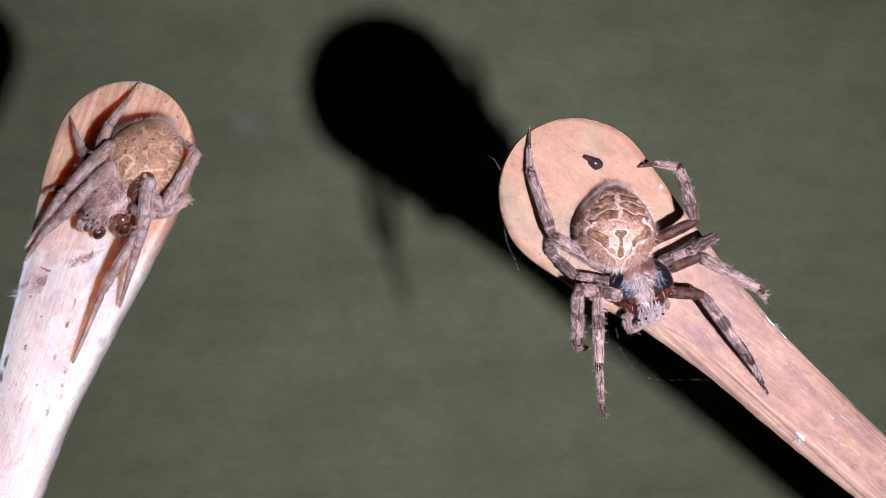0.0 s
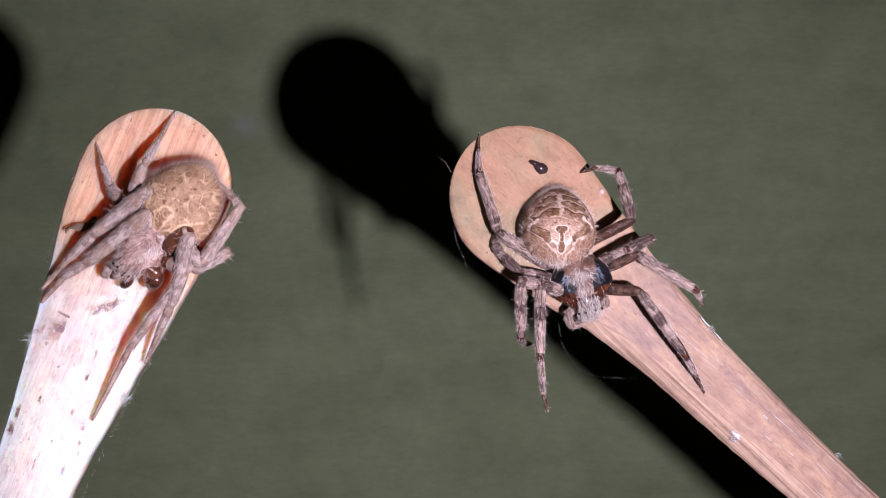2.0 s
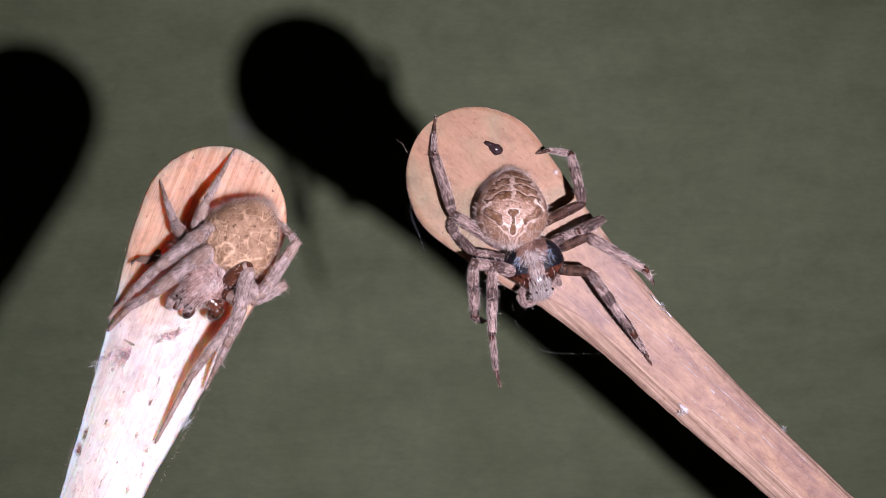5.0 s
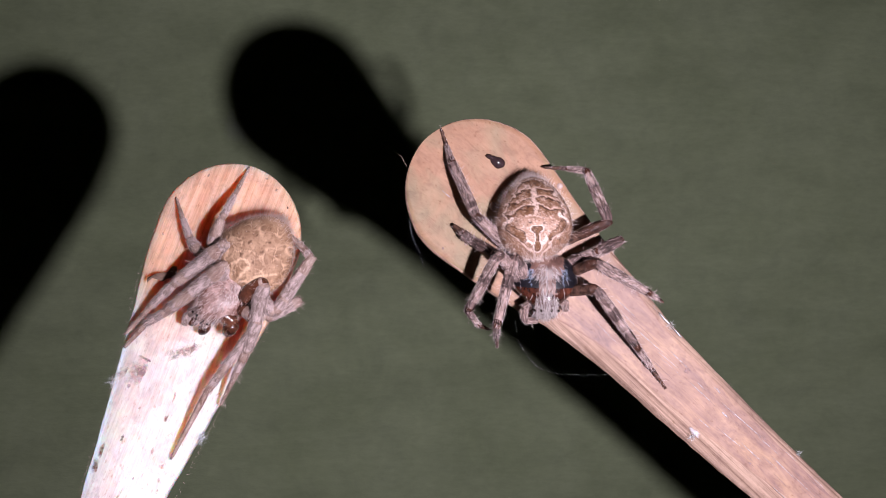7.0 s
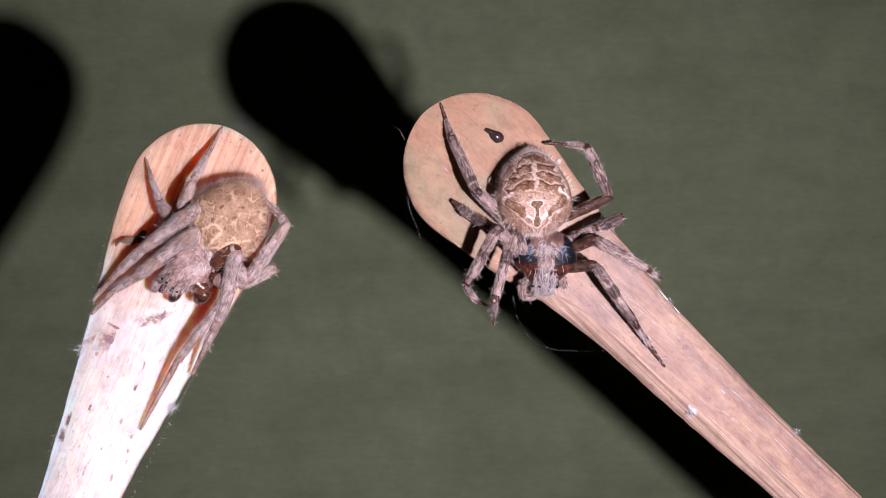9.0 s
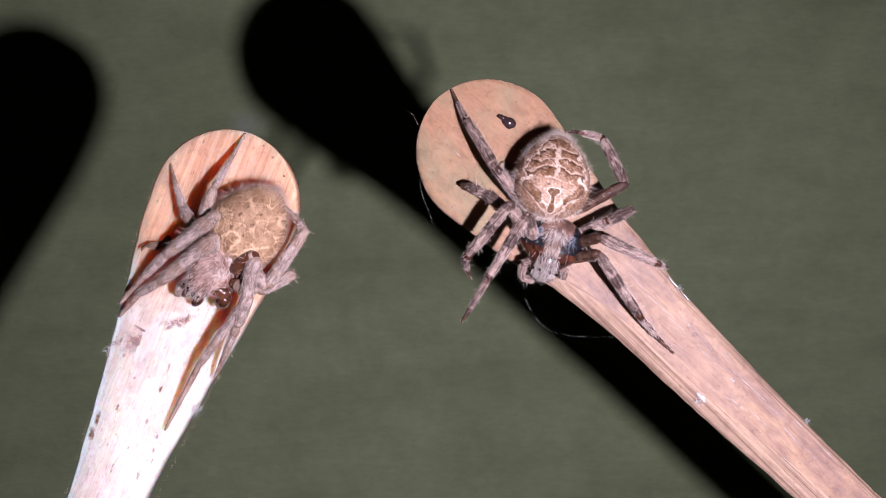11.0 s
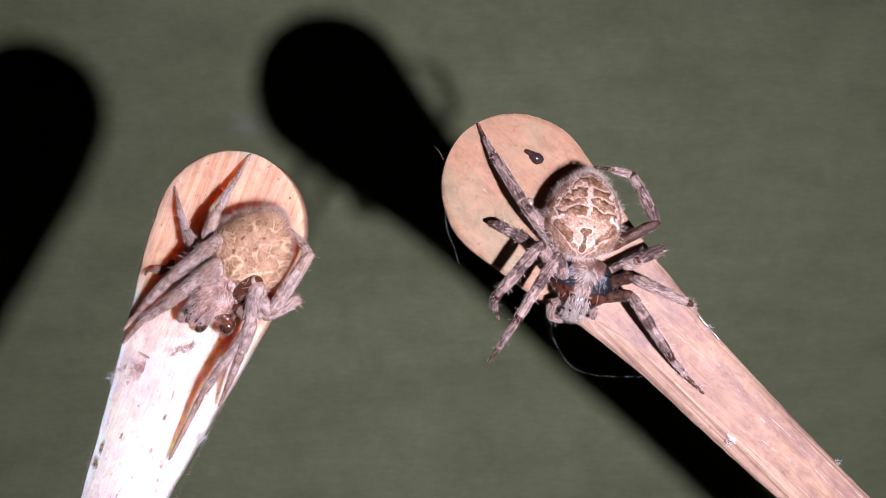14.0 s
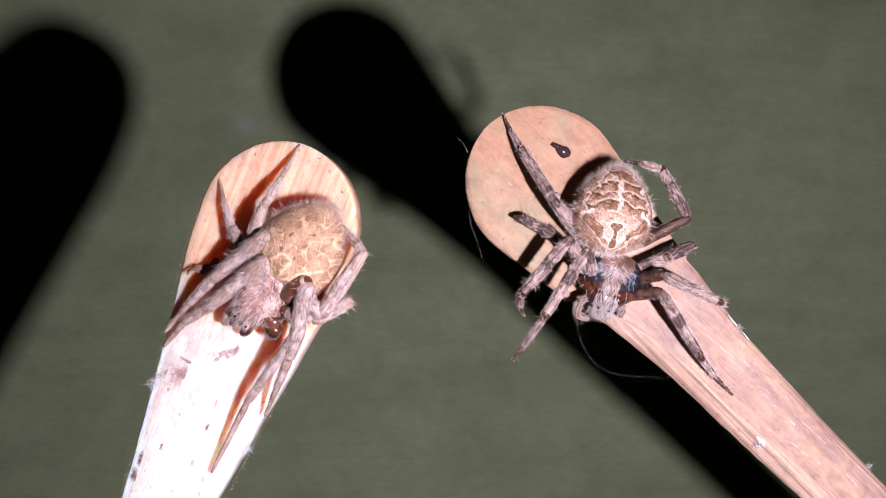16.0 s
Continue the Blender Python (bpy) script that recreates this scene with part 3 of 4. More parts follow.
def build_leg(spider, joints, skin, femur_skin, hair, scale, density, rng, label, blunt=1.0):
    """femur > tibia, metatarsus, tarsus, each a rigid mesh."""
    made = []
    for i, (name, r0, r1, bulge) in enumerate(SEGMENTS):
        length = (Vector(joints[i + 1]) - Vector(joints[i])).length
        ends = ((0.0, 0.86), (0.0, 0.88), (0.0, 0.84), (0.0, 0.0))[i]
        r0, r1 = (r0, r1) if i < 2 else (r0 * blunt, r1 * blunt)
        if i == 0 and femur_skin is LEG_DARK:
            r0, r1 = r0 * 0.85, r1 * 0.95
        shape = leg_segment(length * (1.04 if i < 3 else 1), r0 * scale, r1 * scale, bulge, int(length * density * (0.16 if i == 3 else 0.2 if i == 0 and femur_skin in (LEG_DARK, AMBER) else 1)), rng, 0.42 * scale, ends, True, 0.007 if i == 0 and femur_skin is LEG_DARK else 0.011)
        dark = (JOINT_L, JOINT_L, JOINT_L, JOINT_L)[i] if skin is LEG_L else (LEG_DARK, AMBER, AMBER, TIP)[i]
        ob = part(name, shape, [femur_skin if i == 0 else skin, hair, dark, JOINT_L if skin is LEG_L else TIP if i == 0 and femur_skin is LEG_DARK else BAND_R], made[0] if made else spider, label if i == 0 else "")
        made.append(ob)
    return made


def leg_poses(joints, lengths):
    """Poses of the four joints: the first in the spider's space, the rest in the first one's."""
    p, world_poses = Vector(joints[0]), []
    for i in range(4):
        way = (Vector(joints[i + 1]) - Vector(joints[i])).normalized()
        m = toward(p, p + way)
        world_poses.append(m)
        p = p + way * lengths[i]
    inv = world_poses[0].inverted()
    return [world_poses[0]] + [inv @ m for m in world_poses[1:]]


def lengths_of(joints):
    return [(Vector(b) - Vector(a)).length for a, b in zip(joints, joints[1:])]


def smooth(a, b, x):
    t = min(max((x - a) / (b - a), 0), 1)
    return t * t * (3 - 2 * t)


def stroke(px, py, x0, y0, x1, y1):
    """Distance from a point to a line piece."""
    dx, dy = x1 - x0, y1 - y0
    t = min(max(((px - x0) * dx + (py - y0) * dy) / (dx * dx + dy * dy), 0), 1)
    return math.hypot(px - x0 - t * dx, py - y0 - t * dy)


FOLIUM = ((-0.72, 0.12, -0.46, 0.42), (-0.46, 0.42, -0.20, 0.84), (-0.20, 0.84, -0.10, 0.60))  # white V near the front: along, across
LOWER = ((-0.22, 0.86, -0.50, 0.62), (-0.50, 0.62, -0.74, 0.34), (-0.74, 0.34, -0.95, 0.08))
PITS = ((-0.26, 0.16), (0.09, 0.20), (0.34, 0.17))


def marks(u, v, seed, strength, net):
    """The pattern on the back at u along (front -1, rear 1) and v across: brown field, pale line, dark edge.
    net: a plain back with a net of pale veins instead of the leaf-shaped mark."""
    q = Vector((u * 4.2, v * 4.2, seed))
    u0, w0 = u + 0.03 * noise.noise(q * 1.2), abs(v + 0.02 * noise.noise(q * 1.5 + Vector((9, 3, 1))))
    u += 0.085 * noise.noise(q * 1.2) + 0.05 * noise.noise(q * 2.7)
    w = abs(v + 0.075 * noise.noise(q + Vector((9, 3, 1))) + 0.03 * noise.noise(q * 3.3 + Vector((2, 3, 1))))
    pit = min(math.hypot(u - pu, w - pw) for pu, pw in PITS)
    fine = 1.0 if net else 1.9
    vein = min(abs(noise.noise(q * fine + Vector((1, 8, 3)))), 1.3 * abs(noise.noise(q * fine * 1.7 + Vector((4, 2, 9)))))
    dark_pit = 0.9 * (1 - smooth(0.02, 0.04, pit))
    if net:
        place = Vector((u * 4.0, v * 4.0, seed)) + 0.35 * noise.noise_vector(q * 0.8)
        near = noise.voronoi(place, distance_metric="DISTANCE")[0]
        gap = near[1] - near[0]
        shown = smooth(-0.35, 0.25, noise.noise(q * 0.7 + Vector((6, 1, 2))))
        dv = min(stroke(u, w, *s) for s in ((-0.96, 0.02, -0.55, 0.20), (-0.55, 0.20, -0.36, 0.16), (-0.36, 0.16, -0.32, 0.0), (-0.90, 0.12, -0.30, 0.62), (-0.30, 0.62, -0.16, 0.80)))
        brown = 0.5 + 0.9 * noise.noise(q * 0.9) + 0.5 * noise.noise(q * 2.6)
        brown = max(brown, 1 - smooth(0.10, 0.16, stroke(u, w, -0.42, 0.0, -0.60, 0.0)))
        pale = max(0.7 * shown * (1 - smooth(0.03, 0.12, gap)), 0.95 * (1 - smooth(0.018, 0.05, dv)))
        edge = max(dark_pit, 0.45 * shown * (1 - smooth(0.02, 0.06, abs(gap - 0.17))), 0.5 * smooth(0.45, 0.6, noise.noise(q * 4.2 + Vector((3, 1, 7)))))
        return min(max(0, brown), 1), pale * strength, edge * strength
    df = min(stroke(u, w, *s) for s in FOLIUM)
    dl = min(stroke(u, w, *s) for s in LOWER)
    dw = stroke(u, w, -0.30, 0.70, -0.60, 0.34)
    wedge = 1 - smooth(0.075, 0.095, dw)
    dkey = min(stroke(u0, w0, -0.40, 0.0, -0.40, 0.07), stroke(u0, w0, -0.40, 0.02, -0.60, 0.0), stroke(u0, w0, -0.60, 0.0, -0.80, 0.0)) - 0.05 - 0.025 * math.cos((u0 + 0.40) * 16)
    key = 1 - smooth(0.0, 0.015, dkey)
    # rear half: wavy brown bands between a scalloped outline and a pale, branching midline
    phase = (u + 0.22 * w + 0.03 + 0.05 * noise.noise(q * 0.9 + Vector((7, 7, 2)))) / 0.235
    f = phase - math.floor(phase)
    wf = 0.74 - 0.50 * smooth(0.0, 1.0, u) + 0.05 * math.cos(2 * math.pi * phase)
    rear = smooth(-0.14, -0.08, u)
    inside = rear * (1 - smooth(-0.01, 0.01, w - wf))
    mid = 0.05 + 0.11 * max(0, math.cos(2 * math.pi * (phase - 0.95))) ** 4
    on_mid = (1 - smooth(-0.01, 0.015, w - mid)) * smooth(-0.06, 0.02, u) * (1 - smooth(0.60, 0.74, u))
    tone = 0.75 + 0.8 * noise.noise(q * 2.3)
    band = smooth(0.06, 0.14, f) * (1 - smooth(0.78, 0.84, f))
    brown = inside * band * (1 - on_mid) * tone
    outer = (1 - inside) * smooth(0.30, 0.7, w)
    below = smooth(0.02, 0.08, dl) * (1 if u < -0.45 and w > 0.16 and dl < df else 0)
    brown = max(brown, wedge * tone, key, 0.55 * below * (0.7 + noise.noise(q * 3)), outer * (0.40 + 1.1 * noise.noise(q * 2.4)), 0.8 * smooth(0.76, 0.9, u))
    pale = max((1 - smooth(0.028, 0.055, df)) * (1 - wedge), (1 - smooth(0.03, 0.055, dkey)) * (1 - key), 0.45 * on_mid,
               0.8 * rear * (1 - smooth(0.015, 0.045, abs(w - wf - 0.045))), 0.6 * inside * (1 - smooth(0.03, 0.07, abs(f - 0.93))),
               0.55 * (1 - smooth(0.012, 0.03, dl)) * (1 - wedge))
    between_arms = (1 - smooth(-0.30, -0.14, u)) * (1 if w < 0.55 and u > -0.66 else 0) * (1 - wedge) * (1 - key)
    pale = max(pale, (0.16 + 0.4 * noise.noise(q * 2.8)) * between_arms, 0.55 * (1 - smooth(0.015, 0.05, vein)) * (1 - 0.6 * brown))
    edge = max(0.9 * inside * (1 - smooth(0.05, 0.10, abs(f - 0.73))) * (1 - on_mid), 0.75 * rear * (1 - smooth(0.010, 0.028, abs(w - wf))),
               0.6 * inside * (1 - smooth(0.008, 0.02, abs(w - mid - 0.01))), 0.85 * (1 - smooth(0.008, 0.022, abs(dw - 0.078))),
               0.85 * (1 - smooth(0.006, 0.018, abs(dkey))), 0.4 * (1 - smooth(0.01, 0.025, abs(dl - 0.045))))
    edge *= 0.6 + 0.4 * smooth(-0.35, 0.0, noise.noise(q * 2.1 + Vector((5, 5, 5))))
    edge = max(edge, dark_pit, 0.4 * (1 - smooth(0.015, 0.04, abs(vein - 0.11))), 0.6 * smooth(0.40, 0.58, noise.noise(q * 5.0 + Vector((3, 1, 7)))))
    return min(max(0, brown), 1), min(max(0, pale), 1) * strength, min(max(0, edge), 1) * strength


def build_abdomen(spider, centre, axis, half, mat, hair, rng, seed, strength, label, hairs=1300, net=False):
    """Egg-shaped, domed abdomen, broadest towards the front, with bristles lying to the rear.
    axis: from front to rear; half: half length, half width, half height."""
    rear = Vector(axis).normalized()
    up = (Vector((0, -1, 0)) - rear * rear.dot(Vector((0, -1, 0)))).normalized()
    side = up.cross(rear)
    c = Vector(centre)
    shape, rows, cols, info = Shape(), [], [], []
    nu, nv = 140, 180
    for i in range(nu + 1):
        a = math.pi * (0.004 + 0.992 * i / nu)
        u = -math.cos(a)
        r = math.sin(a) ** 0.92 * (1 - 0.20 * u - 0.07 * u * u) / 1.02
        row = []
        for j in range(nv):
            b = 2 * math.pi * j / nv
            v, h = r * math.sin(b), r * math.cos(b)
            lump = 1 + 0.018 * noise.noise(Vector((u * 3, v * 3, h * 3 + seed))) + 0.008 * noise.noise(Vector((u * 9, v * 9, h * 9 + seed)))
            p = c + rear * u * half[0] + side * v * half[1] * lump + up * h * half[2] * lump * (1.0 if h > 0 else 0.85)
            row.append(p)
            cols.append(marks(u, v, seed, strength, net) if h > -0.3 else (0.7, 0.1, 0.2))
            info.append((p, (side * v / half[1] + up * h / half[2] + rear * u / half[0]).normalized()))
        rows.append(row)
    shape.grid(rows)
    ob = part("abdomen", shape, mat, spider, label)
    att = ob.data.color_attributes.new("marks", "FLOAT_COLOR", "POINT")
    att.data.foreach_set("color", [x for col in cols for x in (*col, 1.0)])
    coat = Shape()
    for _ in range(hairs):
        p, nrm = rng.choice(info)
        if nrm.y > 0.35 or (nrm.y < -0.6 and rng.random() < 0.93) or (nrm.y < -0.85 and rng.random() < 0.6):
            continue
        rim = 1 - abs(nrm.y)
        way = nrm * rng.uniform(0.12, 0.55) + rear * rng.uniform(0.1, 0.9) * (1 if rim < 0.8 else 0.3) + rand_dir(rng) * 0.55
        coat.hair(p - nrm * 0.02, way, rng.uniform(0.15, 0.36 + 0.22 * max(0.0, rim)), 0.009, 0, rand_dir(rng) * 0.25)
    for _ in range(hairs // 3):
        # a fringe over the front end
        p, nrm = rng.choice(info)
        if nrm.dot(rear) < -0.55 and nrm.y < 0.3:
            coat.hair(p - nrm * 0.02, nrm * 0.5 - rear * rng.uniform(0.3, 1.0) + rand_dir(rng) * 0.5, rng.uniform(0.3, 0.6), 0.012, 0, rand_dir(rng) * 0.2)
    for _ in range(hairs // 5):
        # long single spines that stand out round the rim
        p, nrm = rng.choice(info)
        if -0.55 < nrm.y < 0.25:
            coat.hair(p - nrm * 0.02, nrm + rear * rng.uniform(-0.2, 0.6) + rand_dir(rng) * 0.3, rng.uniform(0.4, 0.75), 0.012, 0, rand_dir(rng) * 0.15)
    part("bristles", coat, hair, ob, "short pale bristles")
    return ob


def build_carapace(spider, centre, face, half, mats, hair, rng, label, tuft_count=900, eyes=1.0):
    """Pear-shaped head and thorax with a raised, hairy middle. Slots: shell, brown top, hair."""
    c, f = Vector(centre), Vector(face)
    fwd = (f - c).normalized()
    up = (Vector((0, -1, 0)) - fwd * fwd.dot(Vector((0, -1, 0)))).normalized()
    side = up.cross(fwd)
    shape, rows, pts = Shape(), [], []
    nu, nv = 44, 48
    for i in range(nu + 1):
        a = math.pi * (0.01 + 0.98 * i / nu)
        u = -math.cos(a)
        r = math.sin(a) ** 0.8
        wid = r * (1.0 - 0.42 * smooth(0.0, 0.8, u))
        hei = r * (0.85 + 0.22 * smooth(0.1, 0.7, u)) * (1 - 0.12 * math.exp(-((u + 0.25) / 0.25) ** 2))
        row = []
        for j in range(nv):
            b = 2 * math.pi * j / nv
            v, h = wid * math.sin(b), hei * math.cos(b)
            p = c + fwd * u * half[0] + side * v * half[1] + up * h * half[2]
            row.append(p)
            if h > 0.0:
                pts.append((p, u, v, (side * v + up * h * 1.2 + fwd * u * 0.6).normalized()))
        rows.append(row)
    shape.grid(rows)
    for k, fc in enumerate(shape.f[:nu * nv]):
        i, j = k // nv, k % nv
        b = 2 * math.pi * (j + 0.5) / nv
        u = -math.cos(math.pi * i / nu)
        across = abs(math.sin(b)) * math.sin(math.pi * (i + 0.5) / nu) ** 0.8 * (1.0 - 0.42 * smooth(0.0, 0.8, u))
        if math.cos(b) > 0 and across < (0.5 if u < -0.38 else 0.3) and u < 0.25:
            shape.m[k] = 1
        elif 0.05 < u < 0.62 and math.cos(b) > -0.1:
            shape.m[k] = 2
    ob = part("carapace", shape, mats, spider, label)
    coat = Shape()
    for _ in range(tuft_count):
        p, u, v, nrm = rng.choice(pts)
        if rng.random() > 0.2 + 0.8 * (1 - u * u):
            continue
        reach = 0.10 + 0.26 * math.exp(-((u + 0.42) / 0.20) ** 2) + 0.24 * smooth(-0.05, 0.45, u) - 0.2 * (1 - smooth(-0.80, -0.68, u)) + 0.45 * (hair is HAIR_DUST)
        if abs(v) > reach and rng.random() < (0.9 if hair is HAIR_DUST else 0.99):
            continue
        # parted at the middle: the rear hair fans outwards, the front hair lies forward
        fan = (1 - smooth(-0.7, 0.1, u)) * (1.4 if v > 0 else -1.4)
        way = fwd * rng.uniform(0.5, 1.0) + side * fan * rng.uniform(0.4, 1.0) + nrm * rng.uniform(0.1, 0.4) + rand_dir(rng) * 0.3
        coat.hair(p - nrm * 0.02, way, rng.uniform(0.3, 0.75), 0.011, 1 if rng.random() < 0.3 else 0, rand_dir(rng) * 0.25)
    part("head_hair", coat, [hair, mats[1]], ob, "pale combed hair")
    if hair is HAIR_HEAD:
        flank = Shape()
        for _ in range(9000):
            p, u, v, nrm = rng.choice(pts)
            if not (0.40 < abs(v) < 0.60 and -0.55 < u < -0.05) or rng.random() < 0.2:
                continue
            way = fwd * rng.uniform(0.1, 0.9) + nrm * 0.25 + rand_dir(rng) * 0.5
            flank.hair(p - nrm * 0.02, way, rng.uniform(0.2, 0.45), 0.016, 0, rand_dir(rng) * 0.3)
        part("flank_hair", flank, HAIR_BLUE, ob, "bluish hair on black shell")
    if eyes:
        for s, k, r in ((0.16, 0.93, 0.13), (-0.16, 0.93, 0.13), (0.20, 0.80, 0.12), (-0.20, 0.80, 0.12), (0.46, 0.80, 0.10), (-0.46, 0.80, 0.10)):
            e = Shape()
            e.ball(c + fwd * half[0] * k + side * s * half[1] * 0.8 + up * half[2] * (0.50 if k > 0.9 else 0.80), (r * eyes, r * eyes, r * eyes), 0, 12, 8)
            part("eye", e, EYE_BLACK, ob, "glossy black eye")
    for s in (0.24, -0.24):
        e = Shape()
        m = toward(c, f).to_3x3()
        e.ball(f + side * s * half[1] * 1.1 - up * half[2] * 0.35 + fwd * 0.15, (0.55, 0.38, 0.5), 0, 14, 10, m)
        part("chelicera", e, AMBER, ob, "dark brown jaw")
    return ob


def build_palp(spider, points, skin, hair, rng, radius, label):
    """A short jointed feeler."""
    first = None
    for i, (a, b) in enumerate(zip(points, points[1:])):
        length = (Vector(b) - Vector(a)).length
        shape = leg_segment(length * 1.05, radius * (1 - 0.12 * i), radius * (0.95 - 0.15 * i), 0.15, int(length * 45), rng, 0.4, (0, 0.9))
        ob = part("palp" if i == 0 else "palp_joint", shape, [skin, hair, AMBER], first or spider, label if i == 0 else "")
        m = toward(a, b)
        if first:
            ob.matrix_basis = first.matrix_basis.inverted() @ m
        else:
            ob.matrix_basis, first = m, ob
    return first


RIGHT_ROWS = [
    (0, pose(0.01010, -0.16046, 1.00396, 4.00, -2.67, 0.82)),
    (0.5, pose(0.01058, -0.15780, 1.00313, 0.84, -2.00, 0.17)),
    (1, pose(0.00976, -0.15677, 1.00211, -0.70, -1.58, 1.12)),
    (1.5, pose(0.00809, -0.15631, 1.00354, -2.06, -1.35, 2.28)),
    (2, pose(0.00649, -0.15638, 1.00400, -1.67, -1.18, 1.97)),
    (2.5, pose(0.00657, -0.15315, 1.00164, -1.09, -1.22, 0.76)),
    (3, pose(0.00594, -0.15228, 1.00070, -1.14, -1.01, 0.63)),
    (3.5, pose(0.00591, -0.15287, 1.00364, -0.99, -1.06, 1.03)),
    (4, pose(0.00431, -0.15336, 1.00626, -1.06, -1.14, 0.79)),
    (4.2, pose(0.00377, -0.15370, 1.00635, -0.31, -1.13, 1.24)),
    (6.3, pose(0.00285, -0.15643, 1.00401, 3.44, -1.55, 0.84)),
    (6.5, pose(0.00323, -0.15654, 1.00425, 1.30, -1.26, 0.28)),
    (7, pose(0.00309, -0.15744, 1.00434, 0.37, -1.20, 0.74)),
    (7.5, pose(0.00198, -0.15734, 1.00412, 0.55, -1.35, 1.08)),
    (8, pose(0.00124, -0.15799, 1.00581, 0.97, -1.54, 1.23)),
    (8.5, pose(0.00174, -0.15789, 1.00452, 0.14, -1.41, 1.57)),
    (8.7, pose(0.00256, -0.15793, 1.00566, 0.58, -1.19, 1.35)),
    (11, pose(0.00391, -0.15711, 1.00744, -0.60, 0.02, -0.57)),
    (11.5, pose(0.00515, -0.15773, 1.00758, 0.09, -0.19, -0.11)),
    (12, pose(0.00492, -0.15811, 1.00705, -0.18, -0.11, 0.48)),
    (12.5, pose(0.00411, -0.15803, 1.00602, -0.57, -0.03, 0.80)),
    (13, pose(0.00494, -0.15858, 1.00647, 0.03, -0.16, 0.53)),
    (13.5, pose(0.00521, -0.15886, 1.00537, -0.71, 0.04, 0.86)),
    (14, pose(0.00587, -0.15867, 1.00458, -0.68, 0.11, 0.58)),
    (14.5, pose(0.00565, -0.15865, 1.00393, -0.51, 0.14, 0.56)),
    (15, pose(0.00550, -0.15881, 1.00517, -0.78, 0.31, 1.05)),
    (15.5, pose(0.00712, -0.15882, 1.00562, -0.82, 0.40, 0.68)),
    (16, pose(0.00763, -0.16054, 1.00489, -0.93, 0.65, 1.16)),
]
LEFT_ROWS = [
    (0, pose(-0.02385, -0.15998, 1.00685, -11.57, -5.59, 2.26)),
    (0.5, pose(-0.02029, -0.16282, 1.00427, -8.20, -2.96, 3.57)),
    (1, pose(-0.01925, -0.16439, 1.00376, -5.95, -1.68, 5.72)),
    (1.5, pose(-0.01926, -0.16539, 1.00383, -4.58, -1.17, 6.11)),
    (2, pose(-0.01974, -0.16602, 1.00374, -4.11, -0.93, 6.45)),
    (2.5, pose(-0.01653, -0.16072, 0.99930, -4.66, 0.09, 6.84)),
    (3, pose(-0.01558, -0.16153, 1.00046, -3.88, -0.07, 5.86)),
    (3.5, pose(-0.01575, -0.16201, 1.00068, -4.28, -0.15, 6.30)),
    (4, pose(-0.01651, -0.16279, 1.00175, -3.36, -0.23, 5.89)),
    (6.5, pose(-0.01593, -0.16241, 1.00058, -4.75, -0.62, 4.33)),
    (7, pose(-0.01552, -0.16218, 1.00033, -5.02, -0.56, 4.35)),
    (7.5, pose(-0.01553, -0.16274, 1.00124, -4.75, -0.62, 4.49)),
    (8, pose(-0.01640, -0.16346, 1.00225, -4.31, -0.83, 4.33)),
    (8.5, pose(-0.01631, -0.16405, 1.00254, -3.70, -0.35, 4.99)),
    (8.7, pose(-0.01682, -0.16506, 1.00286, -2.76, -0.14, 5.30)),
    (10.8, pose(-0.01575, -0.16355, 1.00200, -0.27, 0.13, -0.13)),
    (11, pose(-0.01544, -0.16401, 1.00248, -0.54, 0.26, 0.01)),
    (11.5, pose(-0.01454, -0.16438, 1.00194, -0.63, 0.07, -0.85)),
    (12, pose(-0.01481, -0.16451, 1.00173, -0.76, 0.07, -0.76)),
    (12.5, pose(-0.01510, -0.16467, 1.00162, -0.72, -0.02, -1.11)),
    (13, pose(-0.01506, -0.16520, 1.00202, -0.57, 0.18, -1.05)),
    (13.5, pose(-0.01564, -0.16555, 1.00169, -1.43, -0.25, -1.73)),
    (14, pose(-0.01472, -0.16568, 1.00084, -1.23, -0.08, -2.50)),
    (14.5, pose(-0.01466, -0.16609, 1.00132, -1.22, 0.04, -2.28)),
    (15, pose(-0.01389, -0.16819, 1.00307, -0.26, 0.12, -2.07)),
    (15.5, pose(-0.01217, -0.16865, 1.00132, -0.74, 0.37, -3.38)),
    (16, pose(-0.01069, -0.17025, 1.00098, -1.51, 0.21, -5.51)),
]
RIGHT_BODY = {
    'hanging': pose(0.00322, 0.00030, -0.00528, 0, -30.0, 0),
    'drawn_up': pose(0.00424, 0.00010, -0.00527, 0, -15.0, 0),
    'settled': pose(0.00450, 0.00000, -0.00557, 0, 0.0, 0),
}
